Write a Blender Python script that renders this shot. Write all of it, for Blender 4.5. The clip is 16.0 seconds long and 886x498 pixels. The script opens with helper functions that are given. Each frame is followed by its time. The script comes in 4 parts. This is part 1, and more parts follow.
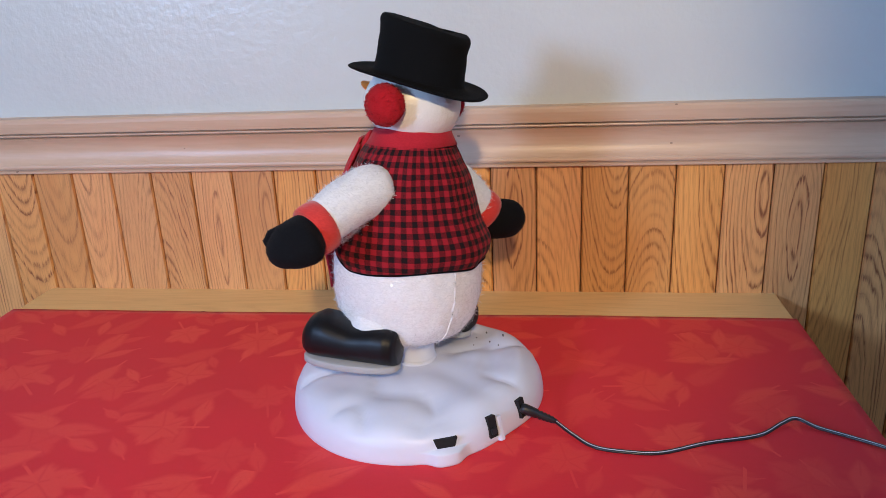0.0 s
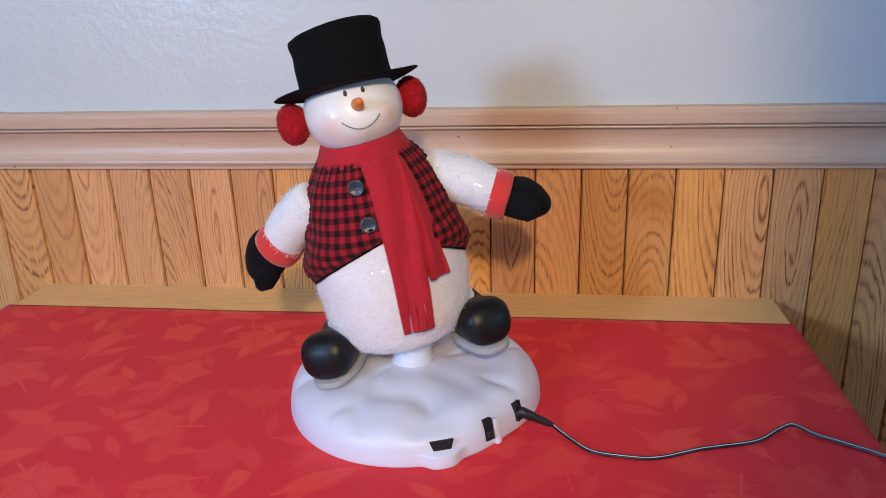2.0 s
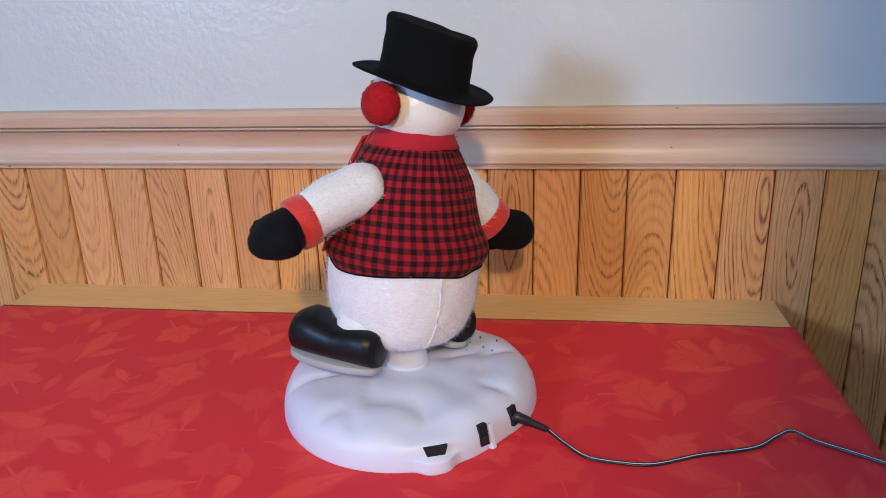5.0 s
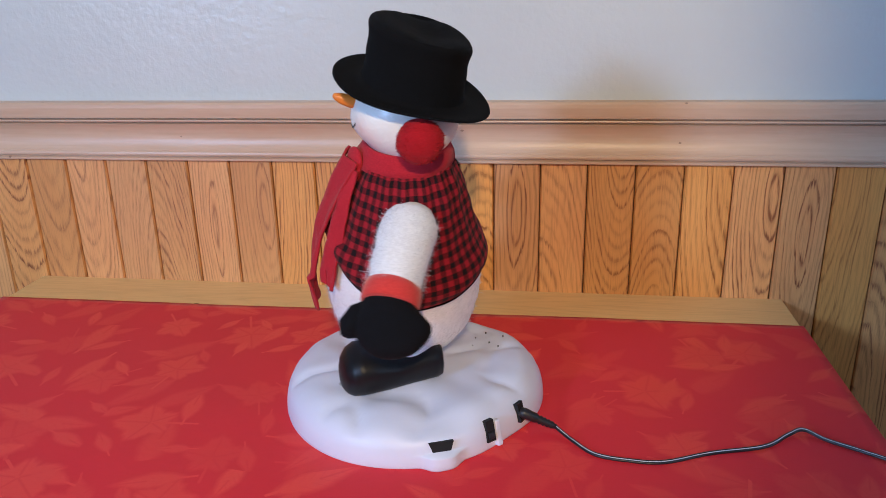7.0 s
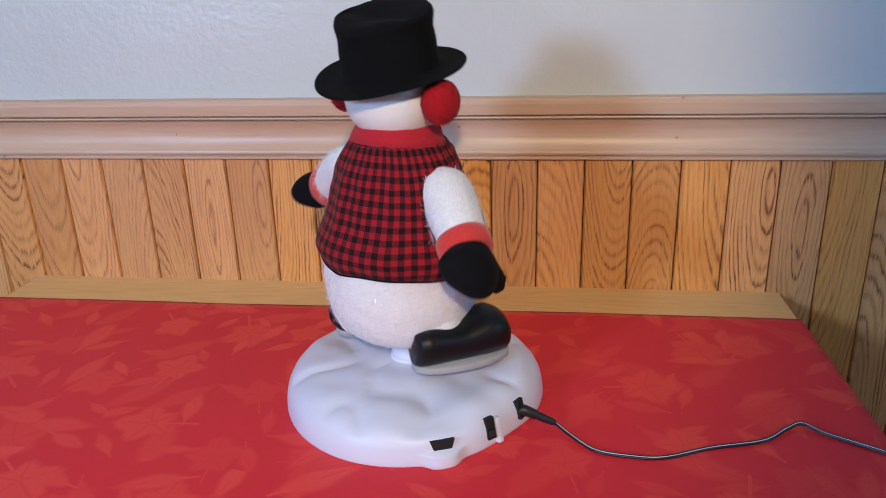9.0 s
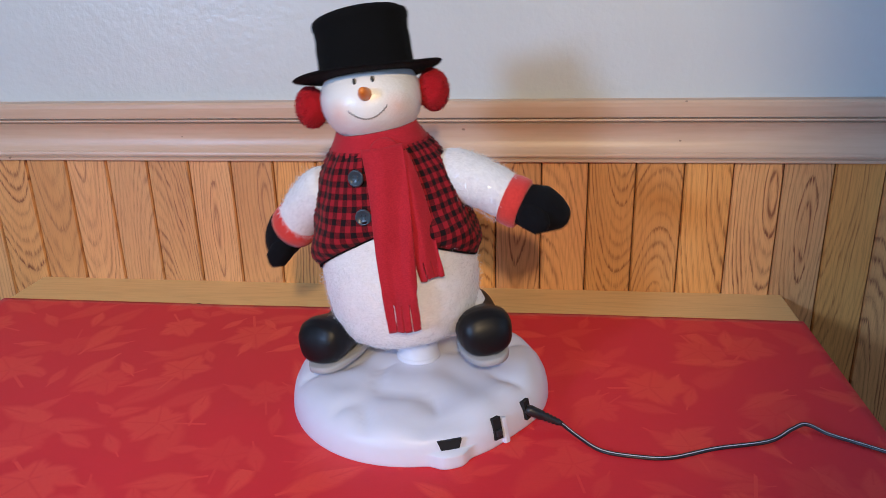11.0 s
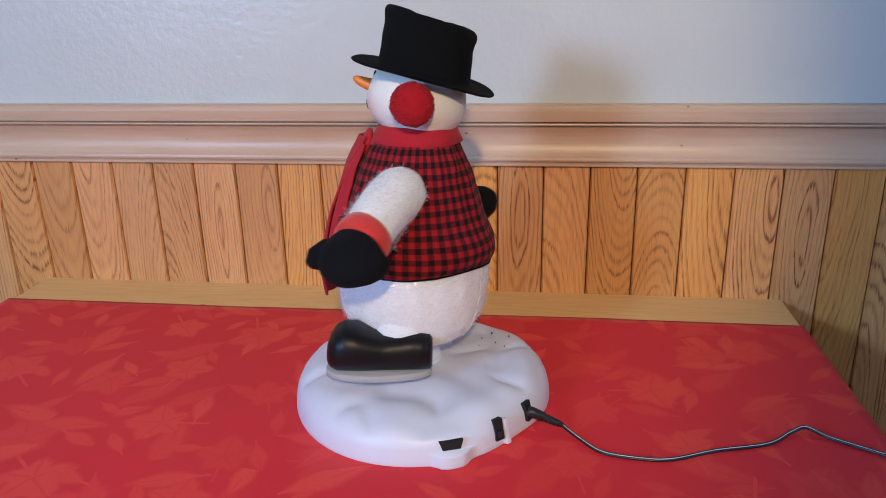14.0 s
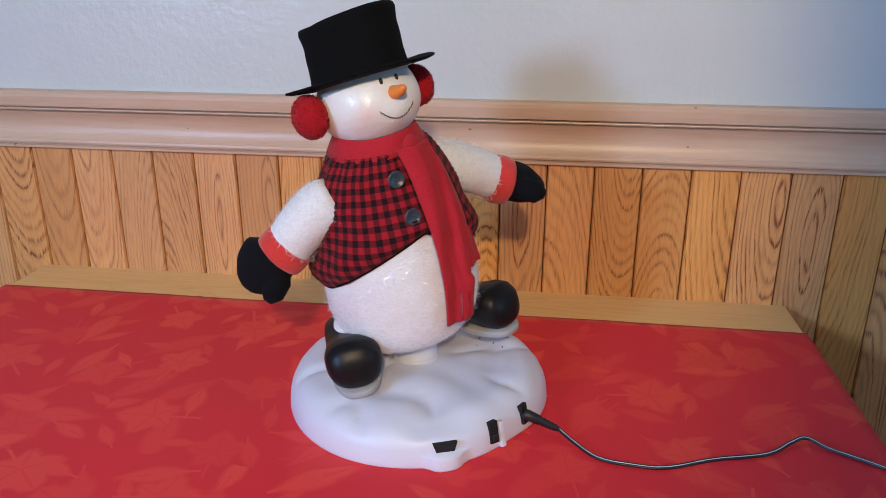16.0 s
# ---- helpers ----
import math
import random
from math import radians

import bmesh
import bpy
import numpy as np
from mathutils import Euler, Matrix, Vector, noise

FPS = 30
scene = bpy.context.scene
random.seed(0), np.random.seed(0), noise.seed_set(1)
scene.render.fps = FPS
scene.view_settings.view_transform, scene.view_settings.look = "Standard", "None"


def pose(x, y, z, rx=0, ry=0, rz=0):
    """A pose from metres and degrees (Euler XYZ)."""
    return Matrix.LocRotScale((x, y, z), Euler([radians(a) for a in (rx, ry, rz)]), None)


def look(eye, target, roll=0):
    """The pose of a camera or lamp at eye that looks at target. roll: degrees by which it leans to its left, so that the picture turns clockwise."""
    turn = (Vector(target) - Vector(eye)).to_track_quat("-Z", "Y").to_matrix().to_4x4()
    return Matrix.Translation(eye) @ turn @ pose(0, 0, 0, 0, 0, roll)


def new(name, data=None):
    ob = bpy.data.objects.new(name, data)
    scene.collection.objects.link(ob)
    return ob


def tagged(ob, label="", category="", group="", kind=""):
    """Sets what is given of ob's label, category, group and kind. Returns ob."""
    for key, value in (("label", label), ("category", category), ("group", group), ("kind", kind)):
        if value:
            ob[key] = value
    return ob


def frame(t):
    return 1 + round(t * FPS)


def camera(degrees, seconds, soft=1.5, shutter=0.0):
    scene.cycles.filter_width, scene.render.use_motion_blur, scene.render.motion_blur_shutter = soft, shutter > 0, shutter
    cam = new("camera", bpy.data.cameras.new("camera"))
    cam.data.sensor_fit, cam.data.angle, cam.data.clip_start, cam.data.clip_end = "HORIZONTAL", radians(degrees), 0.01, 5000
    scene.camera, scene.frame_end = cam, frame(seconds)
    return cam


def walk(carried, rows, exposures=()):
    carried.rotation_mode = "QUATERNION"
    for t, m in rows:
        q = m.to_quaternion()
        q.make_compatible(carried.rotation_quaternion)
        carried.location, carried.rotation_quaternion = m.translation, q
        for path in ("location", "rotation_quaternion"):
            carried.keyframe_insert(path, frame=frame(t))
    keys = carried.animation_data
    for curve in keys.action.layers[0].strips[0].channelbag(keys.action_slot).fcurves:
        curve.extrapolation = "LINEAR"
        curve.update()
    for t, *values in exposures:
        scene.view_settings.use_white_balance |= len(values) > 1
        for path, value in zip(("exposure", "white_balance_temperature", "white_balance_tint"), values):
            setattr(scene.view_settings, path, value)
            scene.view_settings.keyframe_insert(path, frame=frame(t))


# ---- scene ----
cam = camera(60.4, 16.0, 0.75, 0.5)
PATH = [
    (0, (0.953, -1.282, 1.281), (0.684, 0.587, 0.622), -2.7),
    (0.5, (0.954, -1.277, 1.284), (0.683, 0.591, 0.621), -2.7),
    (1, (0.947, -1.273, 1.288), (0.682, 0.593, 0.619), -2.4),
    (1.5, (0.949, -1.275, 1.285), (0.685, 0.593, 0.62), -2.0),
    (2, (0.951, -1.278, 1.283), (0.689, 0.591, 0.621), -1.9),
    (2.5, (0.958, -1.276, 1.283), (0.689, 0.592, 0.623), -2.2),
    (3, (0.96, -1.275, 1.284), (0.693, 0.596, 0.628), -2.3),
    (3.5, (0.958, -1.274, 1.284), (0.698, 0.598, 0.628), -2.2),
    (4, (0.962, -1.272, 1.285), (0.698, 0.598, 0.625), -2.2),
    (6.5, (0.95, -1.252, 1.28), (0.679, 0.611, 0.607), -1.3),
    (7, (0.948, -1.254, 1.272), (0.68, 0.612, 0.604), -1.3),
    (7.5, (0.951, -1.25, 1.282), (0.68, 0.608, 0.594), -1.6),
    (8, (0.952, -1.252, 1.278), (0.684, 0.608, 0.594), -1.8),
    (8.5, (0.949, -1.249, 1.278), (0.683, 0.611, 0.594), -1.6),
    (9, (0.943, -1.252, 1.279), (0.689, 0.608, 0.591), -1.7),
    (11.5, (0.932, -1.263, 1.278), (0.684, 0.602, 0.601), -1.5),
    (12, (0.931, -1.266, 1.284), (0.68, 0.598, 0.603), -1.5),
    (12.5, (0.929, -1.265, 1.294), (0.682, 0.594, 0.601), -1.6),
    (13, (0.929, -1.269, 1.285), (0.676, 0.596, 0.607), -1.4),
    (13.5, (0.925, -1.272, 1.279), (0.68, 0.597, 0.611), -1.1),
    (14, (0.932, -1.269, 1.277), (0.68, 0.6, 0.612), -1.2),
    (14.5, (0.939, -1.265, 1.281), (0.677, 0.6, 0.611), -0.8),
    (15, (0.935, -1.264, 1.282), (0.675, 0.601, 0.608), -0.5),
    (15.5, (0.936, -1.257, 1.28), (0.672, 0.606, 0.602), -0.2),
    (16, (0.936, -1.252, 1.278), (0.674, 0.61, 0.596), 0.1),
]
walk(cam, [(t, look(eye, target, roll)) for t, eye, target, roll in PATH], exposures=[(0.0, -0.12, 5740, 12), (16.0, -0.24, 5740, 12)])


# ---- light ----
world = bpy.data.worlds.new("world")
scene.world = world
world.use_nodes = True
wn = world.node_tree
sky = wn.nodes.new("ShaderNodeTexSky")
sky.sky_type, sky.sun_disc, sky.sun_elevation, sky.sun_rotation = "NISHITA", False, radians(35), radians(200)
wn.links.new(sky.outputs[0], wn.nodes["Background"].inputs[0])
wn.nodes["Background"].inputs[1].default_value = 0.1


def lamp(name, kind, energy, colour, m, **kw):
    data = bpy.data.lights.new(name, kind)
    data.energy, data.color = energy, colour
    for k, v in kw.items():
        setattr(data, k, v)
    ob = new(name, data)
    ob.matrix_world = m
    return ob


# daylight through the window behind and to the side
lamp("window_daylight", "AREA", 82, (0.44, 0.65, 1.0), look((-1.15, -3.52, 1.98), (0.8, -0.2, 0.95)), shape="RECTANGLE", size=0.46, size_y=0.5)
# weaker daylight through a second window in the east wall
lamp("side_daylight", "AREA", 7, (0.55, 0.74, 1.0), look((3.14, -1.3, 1.6), (1.5, -0.1, 0.95)), shape="RECTANGLE", size=0.85, size_y=1.0)
# warm ceiling lamp behind the camera
lamp("ceiling_spot", "SPOT", 188, (1.0, 0.70, 0.36), look((1.15, -2.6, 2.2), (0.52, 0, 1.05)), spot_size=radians(38.5), spot_blend=0.6, shadow_soft_size=0.06)


# ---- materials ----
class Nodes:
    """A small writer for node materials."""

    def __init__(self, name):
        self.mat = bpy.data.materials.new(name)
        self.mat.use_nodes = True
        self.tree = self.mat.node_tree
        self.bsdf = self.tree.nodes["Principled BSDF"]

    def add(self, kind, **kw):
        n = self.tree.nodes.new(kind)
        for k, v in kw.items():
            if k.startswith("i_"):
                key = k[2:].replace("_", " ")
                self.put(n.inputs[int(key) if key.isdigit() else key], v)
            else:
                setattr(n, k, v)
        return n

    def put(self, socket, v):
        if isinstance(v, bpy.types.NodeSocket):
            self.tree.links.new(v, socket)
        else:
            socket.default_value = v

    def set(self, **kw):
        for k, v in kw.items():
            self.put(self.bsdf.inputs[k.replace("_", " ")], v)

    def math(self, op, a, b=0.0, c=0.0):
        n = self.add("ShaderNodeMath", operation=op)
        for s, v in zip(n.inputs, (a, b, c)):
            self.put(s, v)
        return n.outputs[0]

    def coords(self, which="Object"):
        return self.add("ShaderNodeTexCoord").outputs[which]

    def mapped(self, vec, scale=(1, 1, 1), loc=(0, 0, 0), rot=(0, 0, 0)):
        n = self.add("ShaderNodeMapping")
        self.put(n.inputs[0], vec)
        self.put(n.inputs[1], loc)
        self.put(n.inputs[2], rot)
        self.put(n.inputs[3], scale)
        return n.outputs[0]

    def noise(self, vec, scale, detail=4.0, rough=0.55, distortion=0.0):
        n = self.add("ShaderNodeTexNoise")
        self.put(n.inputs["Vector"], vec)
        n.inputs["Scale"].default_value = scale
        n.inputs["Detail"].default_value = detail
        n.inputs["Roughness"].default_value = rough
        n.inputs["Distortion"].default_value = distortion
        return n.outputs["Fac"]

    def ramp(self, fac, stops):
        n = self.add("ShaderNodeValToRGB")
        self.put(n.inputs[0], fac)
        els = n.color_ramp.elements
        while len(els) < len(stops):
            els.new(0.5)
        for el, (p, c) in zip(els, stops):
            el.position, el.color = p, (*c, 1) if len(c) == 3 else c
        return n.outputs[0]

    def mix(self, fac, a, b, blend="MIX"):
        n = self.add("ShaderNodeMix", data_type="RGBA", blend_type=blend)
        self.put(n.inputs[0], fac)
        for s, v in ((n.inputs[6], a), (n.inputs[7], b)):
            self.put(s, (*v, 1) if isinstance(v, tuple) and len(v) == 3 else v)
        return n.outputs[2]

    def bump(self, height, strength=0.3, distance=0.001):
        n = self.add("ShaderNodeBump")
        self.put(n.inputs["Height"], height)
        n.inputs["Strength"].default_value, n.inputs["Distance"].default_value = strength, distance
        self.put(self.bsdf.inputs["Normal"], n.outputs[0])


def grey(v):
    return (v, v, v)


def wood(name, light, mid, dark, scale=1.0, gloss=0.35, axis="Z", bump=0.25, figure=0.85, pore=0.55):
    n = Nodes(name)
    info = n.add("ShaderNodeObjectInfo")
    co = n.add("ShaderNodeTexCoord").outputs["Object"]
    shift = n.add("ShaderNodeVectorMath", operation="SCALE", i_0=(7.3, 3.1, 11.7))
    n.put(shift.inputs["Scale"], info.outputs["Random"])
    p = n.add("ShaderNodeVectorMath", operation="ADD", i_0=co, i_1=shift.outputs[0]).outputs[0]
    squash = {"Z": (1, 1, 0.11), "X": (0.11, 1, 1)}[axis]
    q = n.mapped(p, squash)
    # cathedral figure: slices through slowly bending rings
    warp = n.noise(q, 7 * scale, 2, 0.4)
    fine = n.noise(n.mapped(p, {"Z": (1, 1, 0.06), "X": (0.06, 1, 1)}[axis]), 60 * scale, 3, 0.6)
    count = n.math("MULTIPLY_ADD", fine, 0.9, n.math("MULTIPLY", warp, 30))
    rings = n.math("FRACT", count)
    tri = n.math("PINGPONG", count, 0.5)
    line = n.ramp(rings, [(0.0, grey(0.85)), (0.16, grey(0.2)), (0.45, grey(0)), (0.8, grey(0.35)), (0.97, grey(1)), (1.0, grey(0.85))])
    streak = n.noise(n.mapped(p, {"Z": (1, 1, 0.02), "X": (0.02, 1, 1)}[axis]), 190 * scale, 3, 0.7)
    line = n.math("MULTIPLY", line, n.ramp(streak, [(0.33, grey(0.35)), (0.6, grey(1))]))
    pores = n.noise(n.mapped(p, {"Z": (1, 1, 0.025), "X": (0.025, 1, 1)}[axis]), 420 * scale, 3, 0.7)
    blot = n.noise(q, 3.5 * scale, 3, 0.6)
    base = n.mix(n.ramp(blot, [(0.3, grey(0)), (0.75, grey(1))]), light, mid)
    c = n.mix(n.math("MULTIPLY", line, figure), base, dark)
    c = n.mix(n.math("MULTIPLY", n.ramp(pores, [(0.46, grey(0)), (0.62, grey(1))]), pore), c, dark)
    tone = n.math("MULTIPLY_ADD", info.outputs["Random"], 0.26, 0.87)
    hsv = n.add("ShaderNodeHueSaturation", i_Color=c)
    n.put(hsv.inputs["Value"], tone)
    n.set(Base_Color=hsv.outputs[0], Roughness=n.math("MULTIPLY_ADD", pores, 0.25, gloss))
    n.bump(n.math("ADD", n.math("MULTIPLY", pores, 0.6), n.math("MULTIPLY", tri, 0.3)), bump, 0.0006)
    return n.mat


def m_oak():
    """Flat-sawn oak: each plank cuts the rings of its own log at its own depth and slant."""
    n = Nodes("honey_oak")
    rnd = n.add("ShaderNodeObjectInfo").outputs["Random"]
    co = n.coords()
    def chance(k):
        return n.math("FRACT", n.math("MULTIPLY", rnd, k))
    shift = n.add("ShaderNodeVectorMath", operation="SCALE", i_0=(7.3, 3.1, 11.7))
    n.put(shift.inputs["Scale"], rnd)
    p = n.add("ShaderNodeVectorMath", operation="ADD", i_0=co, i_1=shift.outputs[0]).outputs[0]
    sep = n.add("ShaderNodeSeparateXYZ", i_0=co)
    warp = n.math("SUBTRACT", n.noise(n.mapped(p, (1, 1, 0.22)), 26, 3, 0.5), 0.5)
    slow = n.math("SUBTRACT", n.noise(n.mapped(p, (1, 1, 0.4)), 6, 2, 0.5), 0.5)
    # where the pith runs: across the plank, and the height at which it meets the face
    skew = n.math("SUBTRACT", chance(17.3), 0.5)
    x0 = n.math("MULTIPLY", n.math("MULTIPLY", skew, n.math("ABSOLUTE", skew)), 0.42)
    z0 = n.math("MULTIPLY_ADD", chance(5.7), 0.75, 0.50)
    dx = n.math("ADD", n.math("SUBTRACT", sep.outputs[0], x0), n.math("MULTIPLY", warp, 0.018))
    dz = n.math("MULTIPLY", n.math("ADD", n.math("SUBTRACT", sep.outputs[2], z0), n.math("MULTIPLY", slow, 0.12)), n.math("MULTIPLY_ADD", chance(31.9), 0.10, 0.11))
    r = n.math("SQRT", n.math("ADD", n.math("MULTIPLY", dx, dx), n.math("ADD", n.math("MULTIPLY", dz, dz), 0.00003)))
    count = n.math("DIVIDE", n.math("ADD", r, n.math("MULTIPLY", warp, 0.004)), n.math("MULTIPLY_ADD", chance(9.1), 0.0035, 0.0042))
    streak = n.noise(n.mapped(p, (1, 1, 0.03)), 230, 3, 0.7)
    count = n.math("MULTIPLY_ADD", streak, 0.75, count)
    ring = n.math("FRACT", count)
    year = n.math("FRACT", n.math("MULTIPLY", n.math("SINE", n.math("MULTIPLY", n.math("FLOOR", count), 12.99)), 437.6))
    pores = n.noise(n.mapped(p, (1, 1, 0.04)), 480, 2, 0.7)
    line = n.ramp(ring, [(0.0, grey(0.75)), (0.10, grey(0.28)), (0.40, grey(0.02)), (0.66, grey(0.12)), (0.90, grey(1.0)), (1.0, grey(0.75))])
    line = n.math("MULTIPLY", line, n.ramp(streak, [(0.36, grey(0.2)), (0.56, grey(1))]))
    line = n.math("MULTIPLY", line, n.math("MULTIPLY_ADD", chance(43.7), 0.60, 0.62))
    line = n.math("MULTIPLY", line, n.math("MULTIPLY_ADD", year, 0.75, 0.35))
    blot = n.noise(n.mapped(p, (1, 1, 0.2)), 9, 3, 0.6)
    c = n.mix(n.ramp(blot, [(0.3, grey(0)), (0.75, grey(1))]), (0.785, 0.395, 0.120), (0.68, 0.300, 0.080))
    c = n.mix(line, c, (0.24, 0.072, 0.018))
    c = n.mix(n.math("MULTIPLY", n.ramp(pores, [(0.50, grey(0)), (0.66, grey(1))]), 0.34), c, (0.36, 0.15, 0.045))
    hsv = n.add("ShaderNodeHueSaturation", i_Color=c)
    n.put(hsv.inputs["Value"], n.math("MULTIPLY_ADD", chance(3.3), 0.22, 0.86))
    n.put(hsv.inputs["Saturation"], n.math("MULTIPLY_ADD", chance(23.1), 0.12, 0.92))
    n.set(Base_Color=hsv.outputs[0], Roughness=n.math("MULTIPLY_ADD", pores, 0.2, 0.33))
    n.bump(n.math("ADD", n.math("MULTIPLY", pores, 0.6), n.math("MULTIPLY", ring, 0.25)), 0.2, 0.0005)
    return n.mat


def m_wall_paint():
    n = Nodes("wall_paint")
    co = n.coords()
    peel = n.noise(co, 95, 3, 0.55)
    dab = n.noise(co, 42, 3, 0.5)
    tone = n.noise(co, 2.2, 4, 0.6)
    n.set(Base_Color=n.mix(n.ramp(tone, [(0.35, grey(0)), (0.7, grey(1))]), (0.555, 0.578, 0.562), (0.608, 0.628, 0.606)), Roughness=0.30)
    n.bump(n.math("ADD", n.math("MULTIPLY", peel, 0.7), n.math("MULTIPLY", dab, 0.9)), 0.40, 0.0026)
    return n.mat


def m_rail():
    n = Nodes("rail_stain")
    co = n.coords()
    g = n.noise(n.mapped(co, (0.04, 1, 1)), 160, 4, 0.6)
    blot = n.noise(n.mapped(co, (0.35, 1, 1)), 9, 5, 0.6)
    specks = n.add("ShaderNodeTexVoronoi", i_Vector=n.mapped(co, (0.7, 1, 1)), i_Scale=22.0)
    dots = n.math("LESS_THAN", specks.outputs["Distance"], 0.05)
    c = n.mix(n.ramp(blot, [(0.3, grey(0)), (0.72, grey(1))]), (0.57, 0.385, 0.255), (0.65, 0.47, 0.335))
    c = n.mix(n.math("MULTIPLY", n.ramp(g, [(0.42, grey(0)), (0.7, grey(1))]), 0.22), c, (0.40, 0.24, 0.15))
    c = n.mix(n.math("MULTIPLY", dots, 0.6), c, (0.12, 0.06, 0.035))
    n.set(Base_Color=c, Roughness=0.38)
    n.bump(g, 0.15, 0.0006)
    return n.mat


def leaf_mask(n, co, scale, seed, size, lobed):
    """Scattered leaves, one to a cell, each turned and sized its own way: five-pointed, or long and pointed."""
    at = n.mapped(co, (scale, scale, scale), (seed, seed * 1.7, 0))
    v = n.add("ShaderNodeTexVoronoi", voronoi_dimensions="2D", i_Vector=at)
    v.inputs["Scale"].default_value, v.inputs["Randomness"].default_value = 1.0, 0.8
    off = n.add("ShaderNodeVectorMath", operation="SUBTRACT", i_0=at, i_1=v.outputs["Position"]).outputs[0]
    sep = n.add("ShaderNodeSeparateXYZ", i_0=off)
    rnd = n.add("ShaderNodeSeparateColor", i_0=v.outputs["Color"])
    ang = n.math("MULTIPLY", rnd.outputs[0], 6.283)
    ca, sa = n.math("COSINE", ang), n.math("SINE", ang)
    big = n.math("MULTIPLY_ADD", rnd.outputs[2], 0.45 * size, 0.70 * size)
    x = n.math("DIVIDE", n.math("ADD", n.math("MULTIPLY", sep.outputs[0], ca), n.math("MULTIPLY", sep.outputs[1], sa)), big)
    y = n.math("DIVIDE", n.math("SUBTRACT", n.math("MULTIPLY", sep.outputs[1], ca), n.math("MULTIPLY", sep.outputs[0], sa)), big)
    fray = n.math("SUBTRACT", n.noise(co, 45, 2, 0.5), 0.5)
    ay = n.math("ABSOLUTE", y)
    stem = n.math("MULTIPLY", n.math("LESS_THAN", ay, 0.035), n.math("MULTIPLY", n.math("LESS_THAN", x, 0.0), n.math("GREATER_THAN", x, -1.15)))
    if lobed:
        th = n.math("ARCTAN2", y, x)
        r = n.math("SQRT", n.math("ADD", n.math("MULTIPLY", x, x), n.math("MULTIPLY", y, y)))
        lobe = n.math("PINGPONG", n.math("MULTIPLY", th, 5 / 6.283), 0.5)
        teeth = n.math("PINGPONG", n.math("MULTIPLY", th, 21 / 6.283), 0.5)
        rim = n.math("MULTIPLY_ADD", lobe, -0.62, n.math("MULTIPLY_ADD", teeth, -0.10, 0.98))
        rim = n.math("MULTIPLY", rim, n.math("MULTIPLY_ADD", n.math("COSINE", th), 0.16, 0.88))
        gap = n.math("SUBTRACT", n.math("MULTIPLY_ADD", fray, 0.12, rim), r)
        vein = n.ramp(n.math("MULTIPLY", lobe, r), [(0.0, grey(0.55)), (0.035, grey(1))])
    else:
        bulge = n.math("SUBTRACT", 1.0, n.math("POWER", n.math("ABSOLUTE", x), 1.7))
        rim = n.math("MULTIPLY", bulge, n.math("MULTIPLY_ADD", x, -0.13, 0.36))
        gap = n.math("SUBTRACT", n.math("MULTIPLY_ADD", fray, 0.10, rim), ay)
        side = n.math("PINGPONG", n.math("MULTIPLY", n.math("SUBTRACT", x, ay), 5.0), 0.5)
        vein = n.math("MULTIPLY", n.ramp(ay, [(0.0, grey(0.5)), (0.04, grey(1))]), n.ramp(side, [(0.0, grey(0.75)), (0.12, grey(1))]))
    inside = n.ramp(n.math("MULTIPLY", gap, 6), [(0.0, grey(0)), (1.0, grey(1))])
    shape = n.math("MAXIMUM", n.math("MULTIPLY", inside, vein), stem)
    return n.math("MULTIPLY", shape, n.math("MULTIPLY_ADD", rnd.outputs[1], 0.65, 0.35))


def m_cloth():
    n = Nodes("damask_cloth")
    co = n.coords()
    mask = n.math("MAXIMUM", leaf_mask(n, co, 7.4, 3.0, 0.42, True), leaf_mask(n, co, 8.6, 11.0, 0.50, False))
    mask = n.math("MAXIMUM", mask, leaf_mask(n, co, 12.5, 23.0, 0.46, False))
    weave = n.noise(n.mapped(co, (1, 0.25, 1)), 1500, 1, 0.5)
    weave2 = n.noise(n.mapped(co, (0.25, 1, 1)), 1500, 1, 0.5)
    blot = n.noise(co, 6, 3, 0.5)
    thread = n.noise(n.mapped(co, (0.15, 1, 1)), 420, 2, 0.6)
    ground = n.mix(blot, (0.66, 0.012, 0.025), (0.76, 0.017, 0.029))
    ground = n.mix(n.math("MULTIPLY", thread, 0.25), ground, (0.48, 0.008, 0.018))
    c = n.mix(n.math("MULTIPLY", mask, 0.50), ground, (0.92, 0.078, 0.036))
    n.set(Base_Color=c, Roughness=n.math("MULTIPLY_ADD", mask, -0.22, 0.62), Sheen_Weight=0.15, Sheen_Roughness=0.4)
    n.bsdf.inputs["Sheen Tint"].default_value = (1, 0.35, 0.35, 1)
    n.bump(n.math("ADD", n.math("ADD", weave, weave2), n.math("MULTIPLY", mask, 0.5)), 0.22, 0.0005)
    return n.mat


